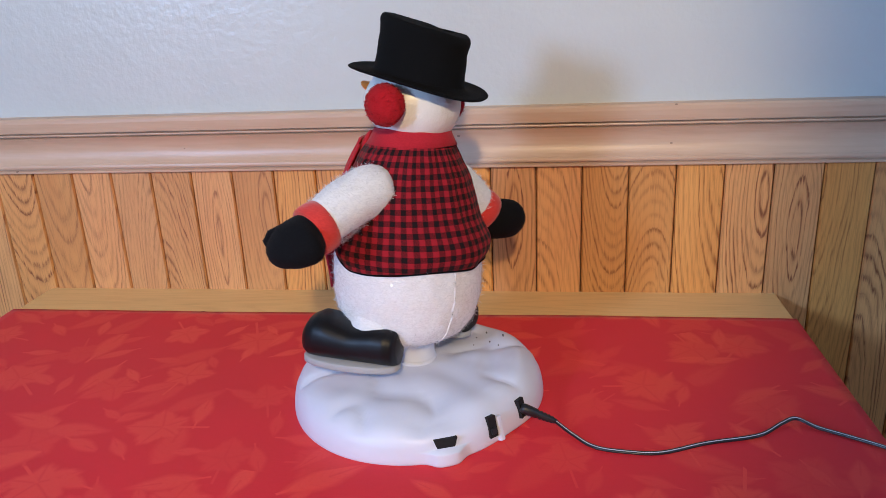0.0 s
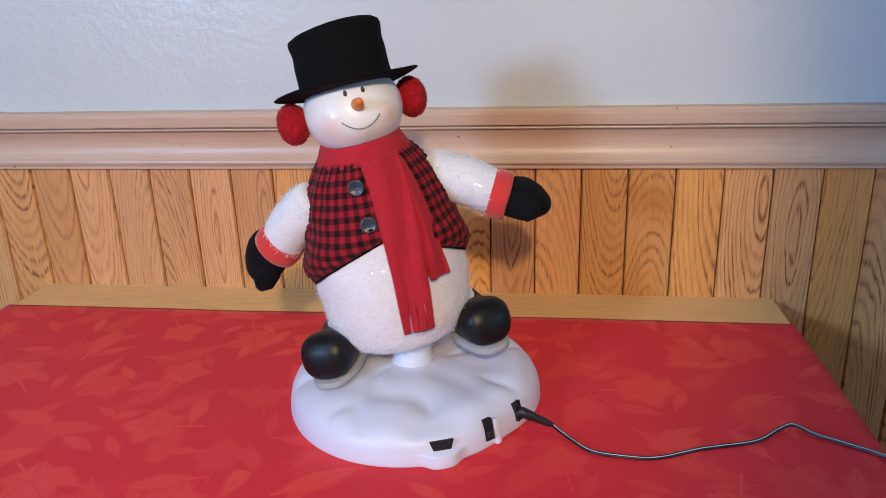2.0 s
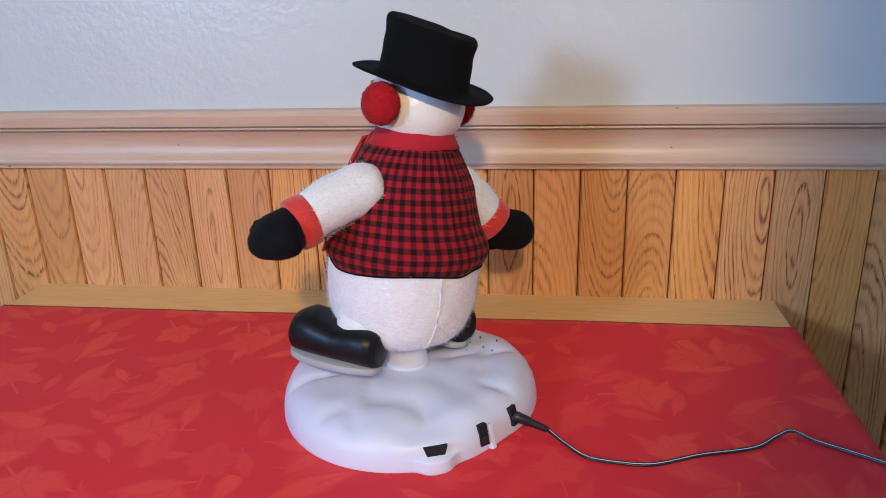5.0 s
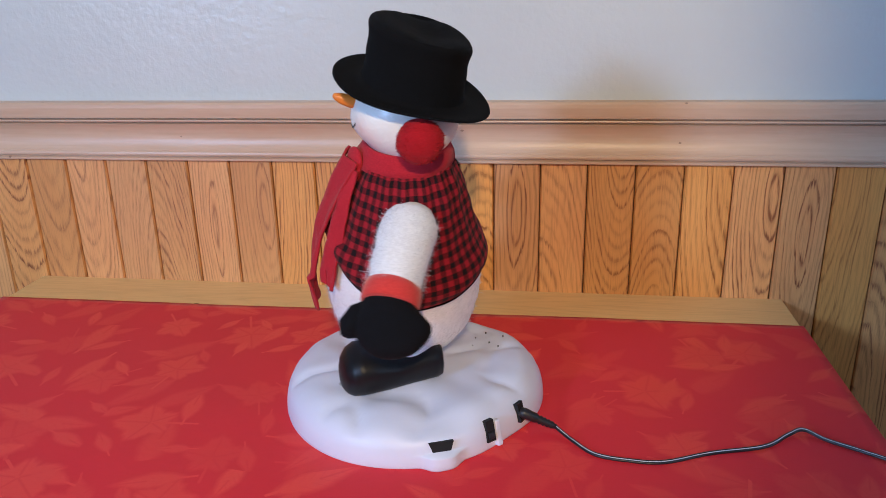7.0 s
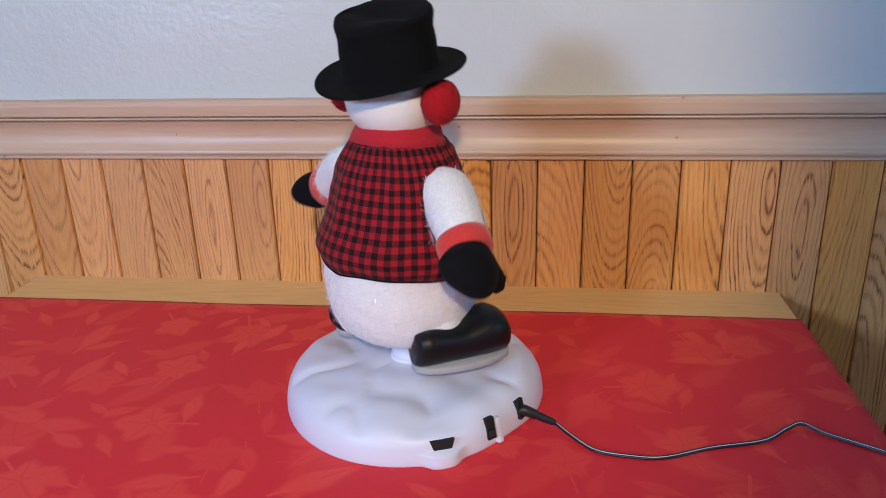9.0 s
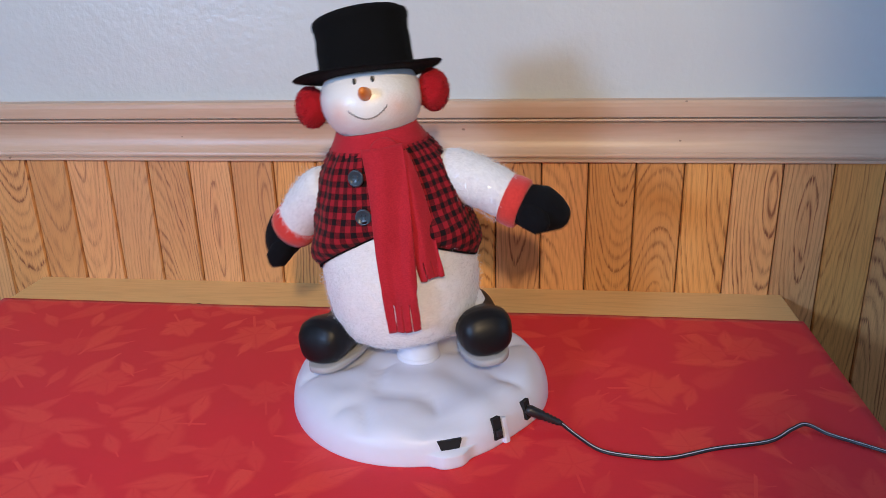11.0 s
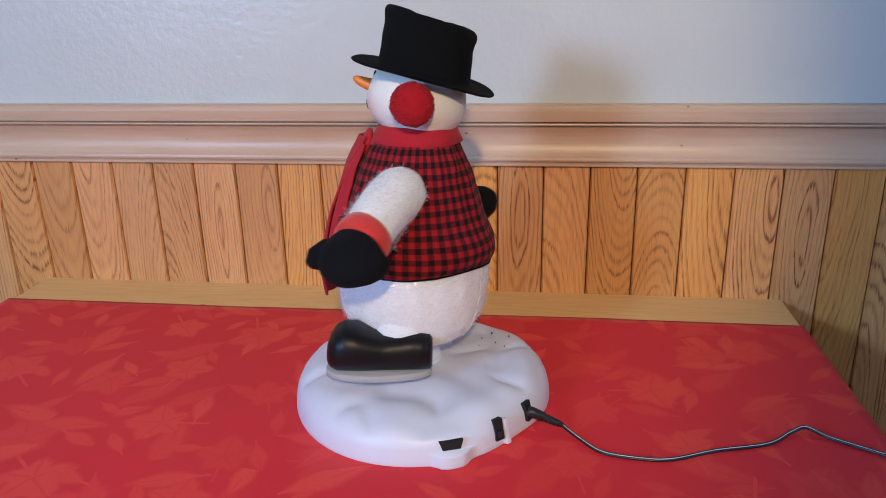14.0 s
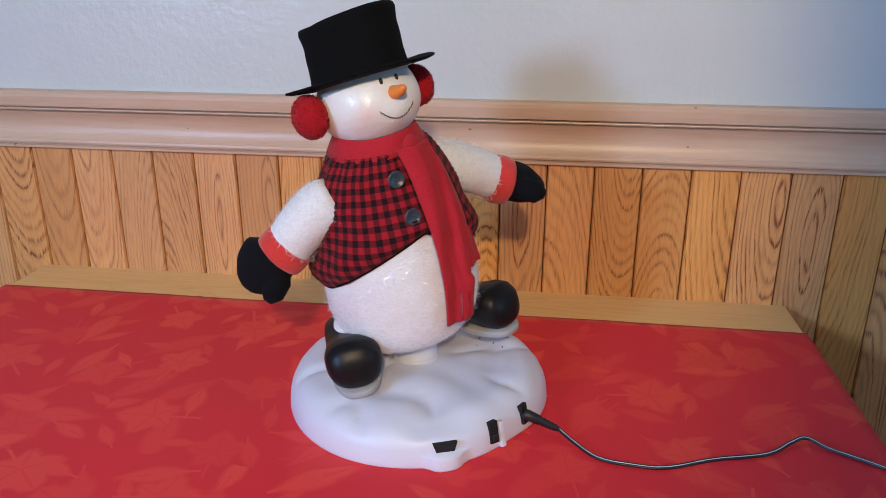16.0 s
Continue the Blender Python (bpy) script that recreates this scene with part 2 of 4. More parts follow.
def m_plaid():
    n = Nodes("buffalo_check")
    uv = n.add("ShaderNodeUVMap", uv_map="weave").outputs[0]
    wob = n.noise(n.coords(), 60, 2)
    sep = n.add("ShaderNodeSeparateXYZ", i_0=uv)
    period = 0.0134
    bands = []
    for s in (sep.outputs[0], sep.outputs[1]):
        f = n.math("FRACT", n.math("DIVIDE", n.math("MULTIPLY_ADD", wob, 0.0012, s), period))
        bands.append(n.ramp(f, [(0.0, grey(0)), (0.03, grey(1)), (0.5, grey(1)), (0.53, grey(0))]))
    twill = n.math("FRACT", n.math("MULTIPLY", n.math("ADD", sep.outputs[0], sep.outputs[1]), 900))
    both = n.math("MULTIPLY", bands[0], bands[1])
    one = n.math("SUBTRACT", n.math("MAXIMUM", bands[0], bands[1]), both)
    fuzz = n.noise(n.coords(), 900, 2, 0.6)
    c = n.mix(n.math("MULTIPLY", one, n.math("MULTIPLY_ADD", n.math("LESS_THAN", twill, 0.5), 0.35, 0.50)), (0.37, 0.012, 0.022), (0.020, 0.004, 0.005))
    c = n.mix(both, c, (0.005, 0.004, 0.005))
    n.set(Base_Color=n.mix(n.math("MULTIPLY", fuzz, 0.3), c, (0.05, 0.01, 0.012)), Roughness=0.95, Sheen_Weight=0.03, Specular_IOR_Level=0.2)
    n.bump(n.math("ADD", fuzz, twill), 0.3, 0.0006)
    return n.mat


def m_fabric(name, colour, dark, fine=700, sheen=0.2, rough=0.95, strength=0.5, dist=0.001):
    n = Nodes(name)
    co = n.coords()
    fz = n.noise(co, fine, 3, 0.65)
    soft = n.noise(co, 35, 3, 0.55)
    c = n.mix(n.ramp(soft, [(0.3, grey(0)), (0.7, grey(1))]), colour, tuple(0.8 * a + 0.2 * b for a, b in zip(colour, dark)))
    c = n.mix(n.math("MULTIPLY", n.ramp(fz, [(0.4, grey(1)), (0.6, grey(0))]), 0.45), c, dark)
    n.set(Base_Color=c, Roughness=rough, Sheen_Weight=sheen, Specular_IOR_Level=0.15)
    n.bump(n.math("ADD", fz, n.math("MULTIPLY", soft, 1.5)), strength, dist)
    return n.mat


def m_fur():
    n = Nodes("white_tinsel_plush")
    co = n.coords()
    fib = n.noise(n.mapped(co, (0.35, 0.35, 1.6)), 420, 4, 0.7, 0.6)
    soft = n.noise(co, 40, 3, 0.6)
    spark = n.noise(n.mapped(co, (0.5, 0.5, 2.0)), 330, 1, 0.5)
    glint = n.ramp(spark, [(0.66, grey(0)), (0.69, grey(1))])
    c = n.mix(n.ramp(fib, [(0.35, grey(0)), (0.65, grey(1))]), (0.73, 0.73, 0.745), (0.85, 0.85, 0.86))
    c = n.mix(n.math("MULTIPLY", soft, 0.35), c, (0.74, 0.73, 0.72))
    n.set(Base_Color=c, Roughness=n.math("MULTIPLY_ADD", glint, -0.6, 0.85), Sheen_Weight=0.3, Coat_Weight=glint, Coat_Roughness=0.12)
    n.bump(n.math("ADD", fib, n.math("MULTIPLY", soft, 1.2)), 0.32, 0.0016)
    return n.mat


def m_glint_strand():
    n = Nodes("tinsel_glint_strand")
    # whiter than the plush below, so glints are partly put into the colour
    n.set(Base_Color=(0.96, 0.96, 0.97, 1), Roughness=0.2, Specular_IOR_Level=1.0, Coat_Weight=0.6, Coat_Roughness=0.1)
    thin = n.add("ShaderNodeBsdfTranslucent", i_Color=(0.96, 0.96, 0.97, 1))
    clear = n.add("ShaderNodeBsdfTransparent")
    m1 = n.add("ShaderNodeMixShader", i_0=0.3, i_1=n.bsdf.outputs[0], i_2=thin.outputs[0])
    m2 = n.add("ShaderNodeMixShader", i_0=0.2, i_1=m1.outputs[0], i_2=clear.outputs[0])
    n.tree.links.new(m2.outputs[0], n.tree.nodes["Material Output"].inputs["Surface"])
    return n.mat


def m_glaze():
    n = Nodes("white_glazed_head")
    co = n.coords()
    soft = n.noise(co, 55, 4, 0.6)
    sep = n.add("ShaderNodeSeparateXYZ", i_0=co)
    ax = n.math("SUBTRACT", n.math("ABSOLUTE", sep.outputs[0]), 0.034)
    az = n.math("ADD", sep.outputs[2], 0.016)
    d = n.math("SQRT", n.math("ADD", n.math("MULTIPLY", ax, ax), n.math("MULTIPLY", az, az)))
    front = n.math("LESS_THAN", sep.outputs[1], -0.02)
    blush = n.math("MULTIPLY", front, n.ramp(n.math("MULTIPLY", d, 40), [(0.0, grey(1)), (0.75, grey(0))]))
    c = n.mix(soft, (0.80, 0.77, 0.72), (0.86, 0.84, 0.80))
    c = n.mix(n.math("MULTIPLY", blush, 0.45), c, (0.80, 0.36, 0.24))
    n.set(Base_Color=c, Roughness=0.38, Coat_Weight=0.25, Coat_Roughness=0.22)
    n.bump(n.math("ADD", soft, n.noise(co, 180, 3)), 0.42, 0.0016)
    return n.mat


def m_plain(name, colour, rough, metal=0.0, var=0.12, scale=60, bump=0.1, coat=0.0):
    n = Nodes(name)
    co = n.coords()
    a = n.noise(co, scale, 4, 0.6)
    b = n.noise(co, scale * 9, 3, 0.6)
    c = n.mix(a, tuple(v * (1 - var) for v in colour), tuple(min(1, v * (1 + var)) for v in colour))
    n.set(Base_Color=c, Roughness=n.math("MULTIPLY_ADD", a, 0.14, rough - 0.07), Metallic=metal, Coat_Weight=coat)
    if bump:
        n.bump(n.math("ADD", n.math("MULTIPLY", a, 0.6), b), bump, 0.0008)
    return n.mat


WALL = m_wall_paint()
RAIL = m_rail()
OAK = m_oak()
PINE = wood("pale_pine", (0.78, 0.52, 0.215), (0.71, 0.455, 0.175), (0.33, 0.19, 0.075), 1.0, 0.4, "X", 0.10, 0.16, 0.14)
GROOVE = m_plain("groove_shade_wood", (0.10, 0.045, 0.018), 0.7)
CLOTH = m_cloth()
PLAID = m_plaid()
FELT_BLACK = m_fabric("black_felt", (0.0045, 0.0045, 0.005), (0.002, 0.002, 0.0025), 900, 0.0)
MITTEN = m_fabric("black_fleece", (0.006, 0.006, 0.008), (0.002, 0.002, 0.003), 600, 0.01)
RED_KNIT = m_fabric("red_fleece", (0.50, 0.022, 0.035), (0.26, 0.01, 0.018), 650, 0.08)
CUFF = m_fabric("coral_red_fleece", (0.68, 0.055, 0.042), (0.46, 0.026, 0.024), 500, 0.3)
POMPOM = m_fabric("red_pompom_pile", (0.46, 0.012, 0.018), (0.20, 0.004, 0.008), 700, 0.06, 1.0, 0.5, 0.001)
FUR = m_fur()
GLINT_STRAND = m_glint_strand()
GLAZE = m_glaze()
BOOT = m_plain("black_vinyl", (0.006, 0.006, 0.007), 0.42, 0, 0.2, 30, 0.12)
BOOT.node_tree.nodes["Principled BSDF"].inputs["Specular IOR Level"].default_value = 0.28
SOLE = m_plain("grey_sole_rubber", (0.37, 0.37, 0.375), 0.6, 0, 0.08, 60, 0.15)
PLASTIC = m_plain("white_plastic", (0.66, 0.69, 0.81), 0.42, 0, 0.03, 30, 0.06)
DARK = m_plain("dark_plastic", (0.012, 0.012, 0.014), 0.45, 0, 0.1, 60, 0.05)
# black put on solids in place of the shade inside openings
HOLE_DARK = m_plain("painted_recess_dark", (0.004, 0.004, 0.005), 0.8)
ORANGE = m_plain("orange_paint", (0.80, 0.235, 0.03), 0.4, 0, 0.14, 90, 0.15)
INK = m_plain("black_ink", (0.015, 0.014, 0.014), 0.45)
STITCH = m_plain("grey_stitch", (0.10, 0.09, 0.08), 0.6)
WIRE = m_plain("black_wire", (0.014, 0.014, 0.016), 0.32)
# pale colour for the reflection painted along the black cord
WIRE_HIGHLIGHT = m_plain("painted_wire_highlight", (0.62, 0.63, 0.66), 0.35)
FLOOR = wood("floor_boards", (0.30, 0.18, 0.09), (0.25, 0.14, 0.07), (0.12, 0.06, 0.03), 0.6, 0.4, "X")
CEIL = m_plain("ceiling_paint", (0.72, 0.71, 0.69), 0.8)


# ---- mesh helpers ----
def link(name, bm, mat, parent=None, m=None, smooth=True, label=""):
    me = bpy.data.meshes.new(name)
    bm.normal_update()
    bm.to_mesh(me)
    bm.free()
    if smooth:
        me.shade_smooth()
    me.materials.append(mat)
    ob = new(name, me)
    if parent:
        ob.parent = parent
    if m is not None:
        ob.matrix_local = m
    if label:
        ob["label"] = label
    return ob


def part(name, bm, material, parent, label="", m=None, smooth=True):
    return link(name, bm, material, parent, m, smooth, label)


def box(bm, x0, x1, y0, y1, z0, z1, bevel=0.0, seg=2):
    made = bmesh.ops.create_cube(bm, size=1, matrix=Matrix.Translation(((x0 + x1) / 2, (y0 + y1) / 2, (z0 + z1) / 2)) @ Matrix.Diagonal((x1 - x0, y1 - y0, z1 - z0, 1)))
    if bevel:
        edges = list({e for v in made["verts"] for e in v.link_edges})
        bmesh.ops.bevel(bm, geom=edges, offset=bevel, segments=seg, affect="EDGES", profile=0.5)
    return bm


def boxed(*a, **k):
    return box(bmesh.new(), *a, **k)


def rings(fn, us, vs, close_u=True, cap0=True, cap1=True, uv=None):
    """A skin over fn(u, v): rows of v, each running along u."""
    bm = bmesh.new()
    layer = bm.loops.layers.uv.new("weave") if uv else None
    rows = [[bm.verts.new(fn(u, v)) for u in us] for v in vs]
    n = len(us)
    for j in range(len(rows) - 1):
        for i in range(n if close_u else n - 1):
            k = (i + 1) % n
            f = bm.faces.new((rows[j][i], rows[j][k], rows[j + 1][k], rows[j + 1][i]))
            if uv:
                u1 = us[i + 1] if i + 1 < n else us[0] + 2 * math.pi
                for lp, (a, b) in zip(f.loops, ((us[i], vs[j]), (u1, vs[j]), (u1, vs[j + 1]), (us[i], vs[j + 1]))):
                    lp[layer].uv = uv(a, b)
    if close_u and cap0:
        bm.faces.new(rows[0][::-1])
    if close_u and cap1:
        bm.faces.new(rows[-1])
    bmesh.ops.recalc_face_normals(bm, faces=bm.faces[:])
    return bm


def angles(n):
    return [2 * math.pi * i / n for i in range(n)]


def tube(points, radii, n=12, flat=1.0):
    """A round tube along points with closed ends."""
    pts = [Vector(p) for p in points]
    frames = []
    up = Vector((0, 0, 1))
    for i, p in enumerate(pts):
        d = (pts[min(i + 1, len(pts) - 1)] - pts[max(i - 1, 0)]).normalized()
        side = d.cross(up)
        if side.length < 0.05:
            side = d.cross(Vector((0, 1, 0)))
        side.normalize()
        frames.append((p, side, side.cross(d).normalized()))
    idx = list(range(len(pts)))
    def fn(u, v):
        p, s, w = frames[v]
        return p + (s * math.cos(u) + w * math.sin(u) * flat) * radii[v]
    return rings(fn, angles(n), idx)


def smooth_curve(knots, n):
    """Catmull-Rom through knots."""
    k = [Vector(p) for p in knots]
    k = [2 * k[0] - k[1]] + k + [2 * k[-1] - k[-2]]
    out = []
    for i in range(n):
        s = i / (n - 1) * (len(k) - 3)
        j = min(int(s), len(k) - 4)
        f = s - j
        a, b, c, d = k[j:j + 4]
        out.append(0.5 * ((2 * b) + (c - a) * f + (2 * a - 5 * b + 4 * c - d) * f * f + (3 * b - a - 3 * c + d) * f ** 3))
    return out


def ball(rx, ry, rz, seg=32, rough=0.0, freq=40, ring=None):
    bm = bmesh.new()
    bmesh.ops.create_uvsphere(bm, u_segments=seg, v_segments=ring or seg * 2 // 3, radius=1)
    for v in bm.verts:
        k = 1 + (rough * noise.noise(Vector((v.co.x * rx, v.co.y * ry, v.co.z * rz)) * freq) if rough else 0)
        v.co = Vector((v.co.x * rx, v.co.y * ry, v.co.z * rz)) * k
    return bm


def join(bm, other):
    me = bpy.data.meshes.new("joined")
    other.to_mesh(me)
    other.free()
    bm.from_mesh(me)
    bpy.data.meshes.remove(me)
    return bm


# ---- the room ----
TABLE_Z = 0.75
RAIL_LOW, RAIL_HIGH = 0.981, 1.084
X0, X1, Y0, TOP = -2.2, 3.2, -3.6, 2.5

tagged(link("wall_north", boxed(X0, X1, 0.0, 0.12, RAIL_LOW + 0.03, TOP), WALL, smooth=False), "off-white wall with a stippled satin paint finish", "wall", kind="structure")
panelling = tagged(link("panelling", boxed(X0, X1, 0.004, 0.12, 0, RAIL_LOW + 0.03), GROOVE, smooth=False), "honey oak plank wainscot with dark grooves", "wall panelling", kind="structure")
tagged(link("wall_west", boxed(X0 - 0.12, X0, Y0, 0.12, 0, TOP), WALL, smooth=False), "plain off-white painted wall", "wall", kind="structure")
east = boxed(X1, X1 + 0.12, Y0, -1.8, 0, TOP)
box(east, X1, X1 + 0.12, -0.8, 0.12, 0, TOP)
box(east, X1, X1 + 0.12, -1.8, -0.8, 0, 1.05)
box(east, X1, X1 + 0.12, -1.8, -0.8, 2.15, TOP)
tagged(link("wall_east", east, WALL, smooth=False), "plain off-white painted wall with a window opening", "wall", kind="structure")
back = boxed(X0, -1.6, Y0 - 0.12, Y0, 0, TOP)
box(back, -0.7, X1, Y0 - 0.12, Y0, 0, TOP)
box(back, -1.6, -0.7, Y0 - 0.12, Y0, 0, 1.2)
box(back, -1.6, -0.7, Y0 - 0.12, Y0, 2.3, TOP)
tagged(link("wall_south", back, WALL, smooth=False), "plain off-white painted wall with a window opening", "wall", kind="structure")
tagged(link("floor", boxed(X0, X1, Y0, 0.12, -0.1, 0), FLOOR, smooth=False), "brown wooden board floor", "floor", kind="structure")
tagged(link("ceiling", boxed(X0, X1, Y0, 0.12, TOP, TOP + 0.1), CEIL, smooth=False), "plain white painted ceiling", "ceiling", kind="structure")


def rail_profile():
    """Depth in front of the wall against height, from the lower edge up."""
    low = [(0.000, 0.0), (0.0150, 0.0), (0.0180, 0.0015), (0.0184, 0.005), (0.0135, 0.0071), (0.0135, 0.0084), (0.0195, 0.0096), (0.0204, 0.0125), (0.0198, 0.016), (0.0182, 0.0180)]
    cove = [(0.0105 + 0.0085 * (abs(i / 10 - 0.95)) ** 2.0, 0.019 + 0.047 * i / 20) for i in range(21)]
    high = [(0.0122, 0.0669), (0.0122, 0.0682), (0.0195, 0.0690), (0.0205, 0.0708), (0.0200, 0.0722), (0.0122, 0.0731), (0.0122, 0.0743), (0.0205, 0.0756), (0.0220, 0.084), (0.0230, 0.093),
            (0.0226, 0.099), (0.0205, 0.1022), (0.017, 0.103), (0.000, 0.103)]
    return low + cove + high


def chair_rail():
    bm = bmesh.new()
    prof = rail_profile()
    xs = [X0 + (X1 - X0) * i / 40 for i in range(41)]
    rows = [[bm.verts.new((x, -d + 0.0005 * noise.noise(Vector((x * 5, d * 50, z * 30))), RAIL_LOW + z)) for d, z in prof] for x in xs]
    for a, b in zip(rows, rows[1:]):
        for i in range(len(prof) - 1):
            bm.faces.new((a[i], a[i + 1], b[i + 1], b[i]))
    bmesh.ops.recalc_face_normals(bm, faces=bm.faces[:])
    ob = link("trim", bm, RAIL, smooth=False)
    return tagged(ob, "moulded pinkish-tan wooden chair rail on the wall", "chair rail", kind="structure")


chair_rail()


# ---- table and cloth ----
TABLE_L, TABLE_R, TABLE_F = -0.012, 1.346, -0.80


def build_table():
    root = tagged(new("table"), "pale pine table pushed against the panelled wall", "table")
    part("tabletop", boxed(TABLE_L, TABLE_R, TABLE_F, -0.001, TABLE_Z - 0.03, TABLE_Z, bevel=0.004), PINE, root, smooth=False)
    for x in (TABLE_L + 0.05, TABLE_R - 0.05):
        for y in (TABLE_F + 0.05, -0.06):
            part("leg", boxed(x - 0.03, x + 0.03, y - 0.03, y + 0.03, 0, TABLE_Z - 0.03, bevel=0.004), PINE, root, smooth=False)
    knot = ball(0.0045, 0.0018, 0.0006, 16)
    part("wood_knot", knot, GROOVE, root, "dark knot in the pine", Matrix.Translation((0.349, -0.110, TABLE_Z)))
    part("apron", boxed(TABLE_L + 0.06, TABLE_R - 0.06, -0.06, -0.04, TABLE_Z - 0.12, TABLE_Z - 0.03), PINE, root, smooth=False)


def build_cloth():
    """The cloth lies on the table from a hand's width off the wall and hangs over both ends and the front."""
    bm = bmesh.new()
    top = TABLE_Z + 0.0025
    drop = 0.16
    # path across: down one end, over, down the other
    span = TABLE_R - TABLE_L
    xs = [(-drop + (drop) * i / 6) for i in range(6)] + [span * i / 90 for i in range(91)] + [span + drop * (i + 1) / 6 for i in range(6)]
    depth = -0.117 - TABLE_F
    ys = [depth * i / 50 for i in range(51)] + [depth + drop * (i + 1) / 6 for i in range(6)]
    def bend(s, length):
        r = 0.006
        if s < 0:
            return -r * min(1, -s / r), max(0, -s - r * 0.6)
        if s > length:
            return length + r * min(1, (s - length) / r), max(0, s - length - r * 0.6)
        return s, 0.0
    rows = []
    for sy in ys:
        row = []
        for sx in xs:
            x, dx = bend(sx, span)
            y, dy = bend(sy, depth)
            wav = 0.0012 * noise.noise(Vector((sx * 3.2, sy * 3.2, 0.3))) + 0.0007 * noise.noise(Vector((sx * 11, sy * 11, 2)))
            hem = 0.0025 * noise.noise(Vector((sx * 4, 0, 7))) if sy == 0 else 0
            z = top + max(wav, -0.0015) - dx - dy
            flare = 0.012 * noise.noise(Vector((sx * 9, sy * 9, 5)))
            row.append(bm.verts.new((TABLE_L + x + (flare if dx > 0.03 else 0) + (0.004 if sx > span else -0.004 if sx < 0 else 0), -0.117 + hem - y, z)))
        rows.append(row)
    for a, b in zip(rows, rows[1:]):
        for i in range(len(a) - 1):
            bm.faces.new((a[i], b[i], b[i + 1], a[i + 1]))
    bmesh.ops.recalc_face_normals(bm, faces=bm.faces[:])
    ob = link("tablecloth", bm, CLOTH)
    thick = ob.modifiers.new("thickness", "SOLIDIFY")
    thick.thickness, thick.offset = 0.0014, 1
    tagged(ob, "red damask tablecloth with tone-on-tone leaves, spread on the table", "tablecloth")


build_table()
build_cloth()

# ---- the animated snowman ----
BASE = Vector((0.779, -0.376, TABLE_Z + 0.004))
PIVOT = Vector((0.768, -0.368, 0.910))
SWAY_DROP = 0.055
snowman = tagged(new("snowman_decoration"), "plush snowman in plaid vest and top hat on white snow base", "decoration")
snowman.location = BASE


def base_radius(a):
    """Outline of the base, angle from the front towards the right."""
    r = 0.168 + 0.0025 * math.cos(3 * a + 0.6)
    r -= 0.006 * math.exp(-((a - 0.95) / 0.28) ** 2)
    tab = math.exp(-(((a - 0.365) / 0.118) ** 4))
    return r, tab


def drift(x, y):
    """Low drifts with soft creases between them."""
    ridge = 1 - abs(noise.noise(Vector((x * 13 + 4, y * 13, 1.5)))) * 2.4
    lift = -0.0060 * max(0, ridge) ** 2.5 + 0.006 * noise.noise(Vector((x * 9, y * 9, 9))) + 0.001
    lift += 0.0032 * noise.noise(Vector((x * 24, y * 24, 3)))
    return lift * min(1, max(0, (math.hypot(x, y) - 0.03) / 0.03))


def build_base():
    prof = [(0.0, 1.0), (0.003, 1.004), (0.012, 1.0), (0.0164, 0.996), (0.0172, 0.995), (0.024, 0.985), (0.034, 0.955), (0.041, 0.915), (0.046, 0.86), (0.049, 0.79), (0.050, 0.70), (0.0505, 0.58), (0.0515, 0.45), (0.053, 0.32), (0.054, 0.2), (0.0545, 0.10), (0.0545, 0.02)]
    dense = []
    for (z0, k0), (z1, k1) in zip(prof, prof[1:]):
        for s in (0, 0.5):
            dense.append((z0 + (z1 - z0) * s, k0 + (k1 - k0) * s))
    dense.append(prof[-1])
    def fn(a, j):
        z, k = dense[j]
        r, tab = base_radius((a + math.pi) % (2 * math.pi) - math.pi)
        x, y = math.sin(a) * r * k, -math.cos(a) * r * k
        if z < 0.0166 and k > 0.9:
            x += math.sin(a) * 0.011 * tab
            y -= math.cos(a) * 0.011 * tab
        # drifts of snow on the top
        lift = 0.0
        if z > 0.03:
            w = min(1, (z - 0.03) / 0.016)
            lift = w * drift(x, y)
        return (x, y, z + lift)
    return part("base", rings(fn, angles(180), range(len(dense))), PLASTIC, snowman, "white moulded plastic base like drifted snow")


base = build_base()


def on_base(a, z, out=0.0):
    """A frame on the side of the base: x to the right along it, y inwards, z up."""
    r, tab = base_radius(a)
    r *= 0.99
    return Matrix.Translation(((r + out) * math.sin(a), -(r + out) * math.cos(a), z)) @ Matrix.Rotation(a, 4, "Z") @ pose(0, 0, 0, -14)


def slot(w0, w1, h, depth=0.008):
    """A solid trapezium with depth, wider at the top; its black colour gives the opening's dark."""
    bm = bmesh.new()
    v = [bm.verts.new((x, y, z)) for y in (-0.0025, depth) for x, z in ((-w0 / 2, -h / 2), (w0 / 2, -h / 2), (w1 / 2, h / 2), (-w1 / 2, h / 2))]
    for f in ((0, 1, 2, 3), (7, 6, 5, 4), (0, 4, 5, 1), (1, 5, 6, 2), (2, 6, 7, 3), (3, 7, 4, 0)):
        bm.faces.new([v[i] for i in f])
    bmesh.ops.recalc_face_normals(bm, faces=bm.faces[:])
    return bm


part("battery_slot", slot(0.021, 0.0285, 0.0105), HOLE_DARK, base, "battery latch slot, its dark inside a black solid", on_base(radians(20.5), 0.0245, 0.0005), False)
part("switch_recess", slot(0.0115, 0.0115, 0.026), HOLE_DARK, base, "black switch recess", on_base(radians(43), 0.0235, 0.0), False)
part("switch", boxed(-0.0042, 0.0042, -0.0055, 0.004, -0.009, -0.001, bevel=0.001), DARK, base, "black slide switch", on_base(radians(43), 0.0235, 0.0), False)
part("guard_rib", boxed(-0.0045, 0.0035, -0.0055, 0.012, -0.017, 0.015, bevel=0.002), PLASTIC, base, "", on_base(radians(47.4), 0.0175, 0.0), False)
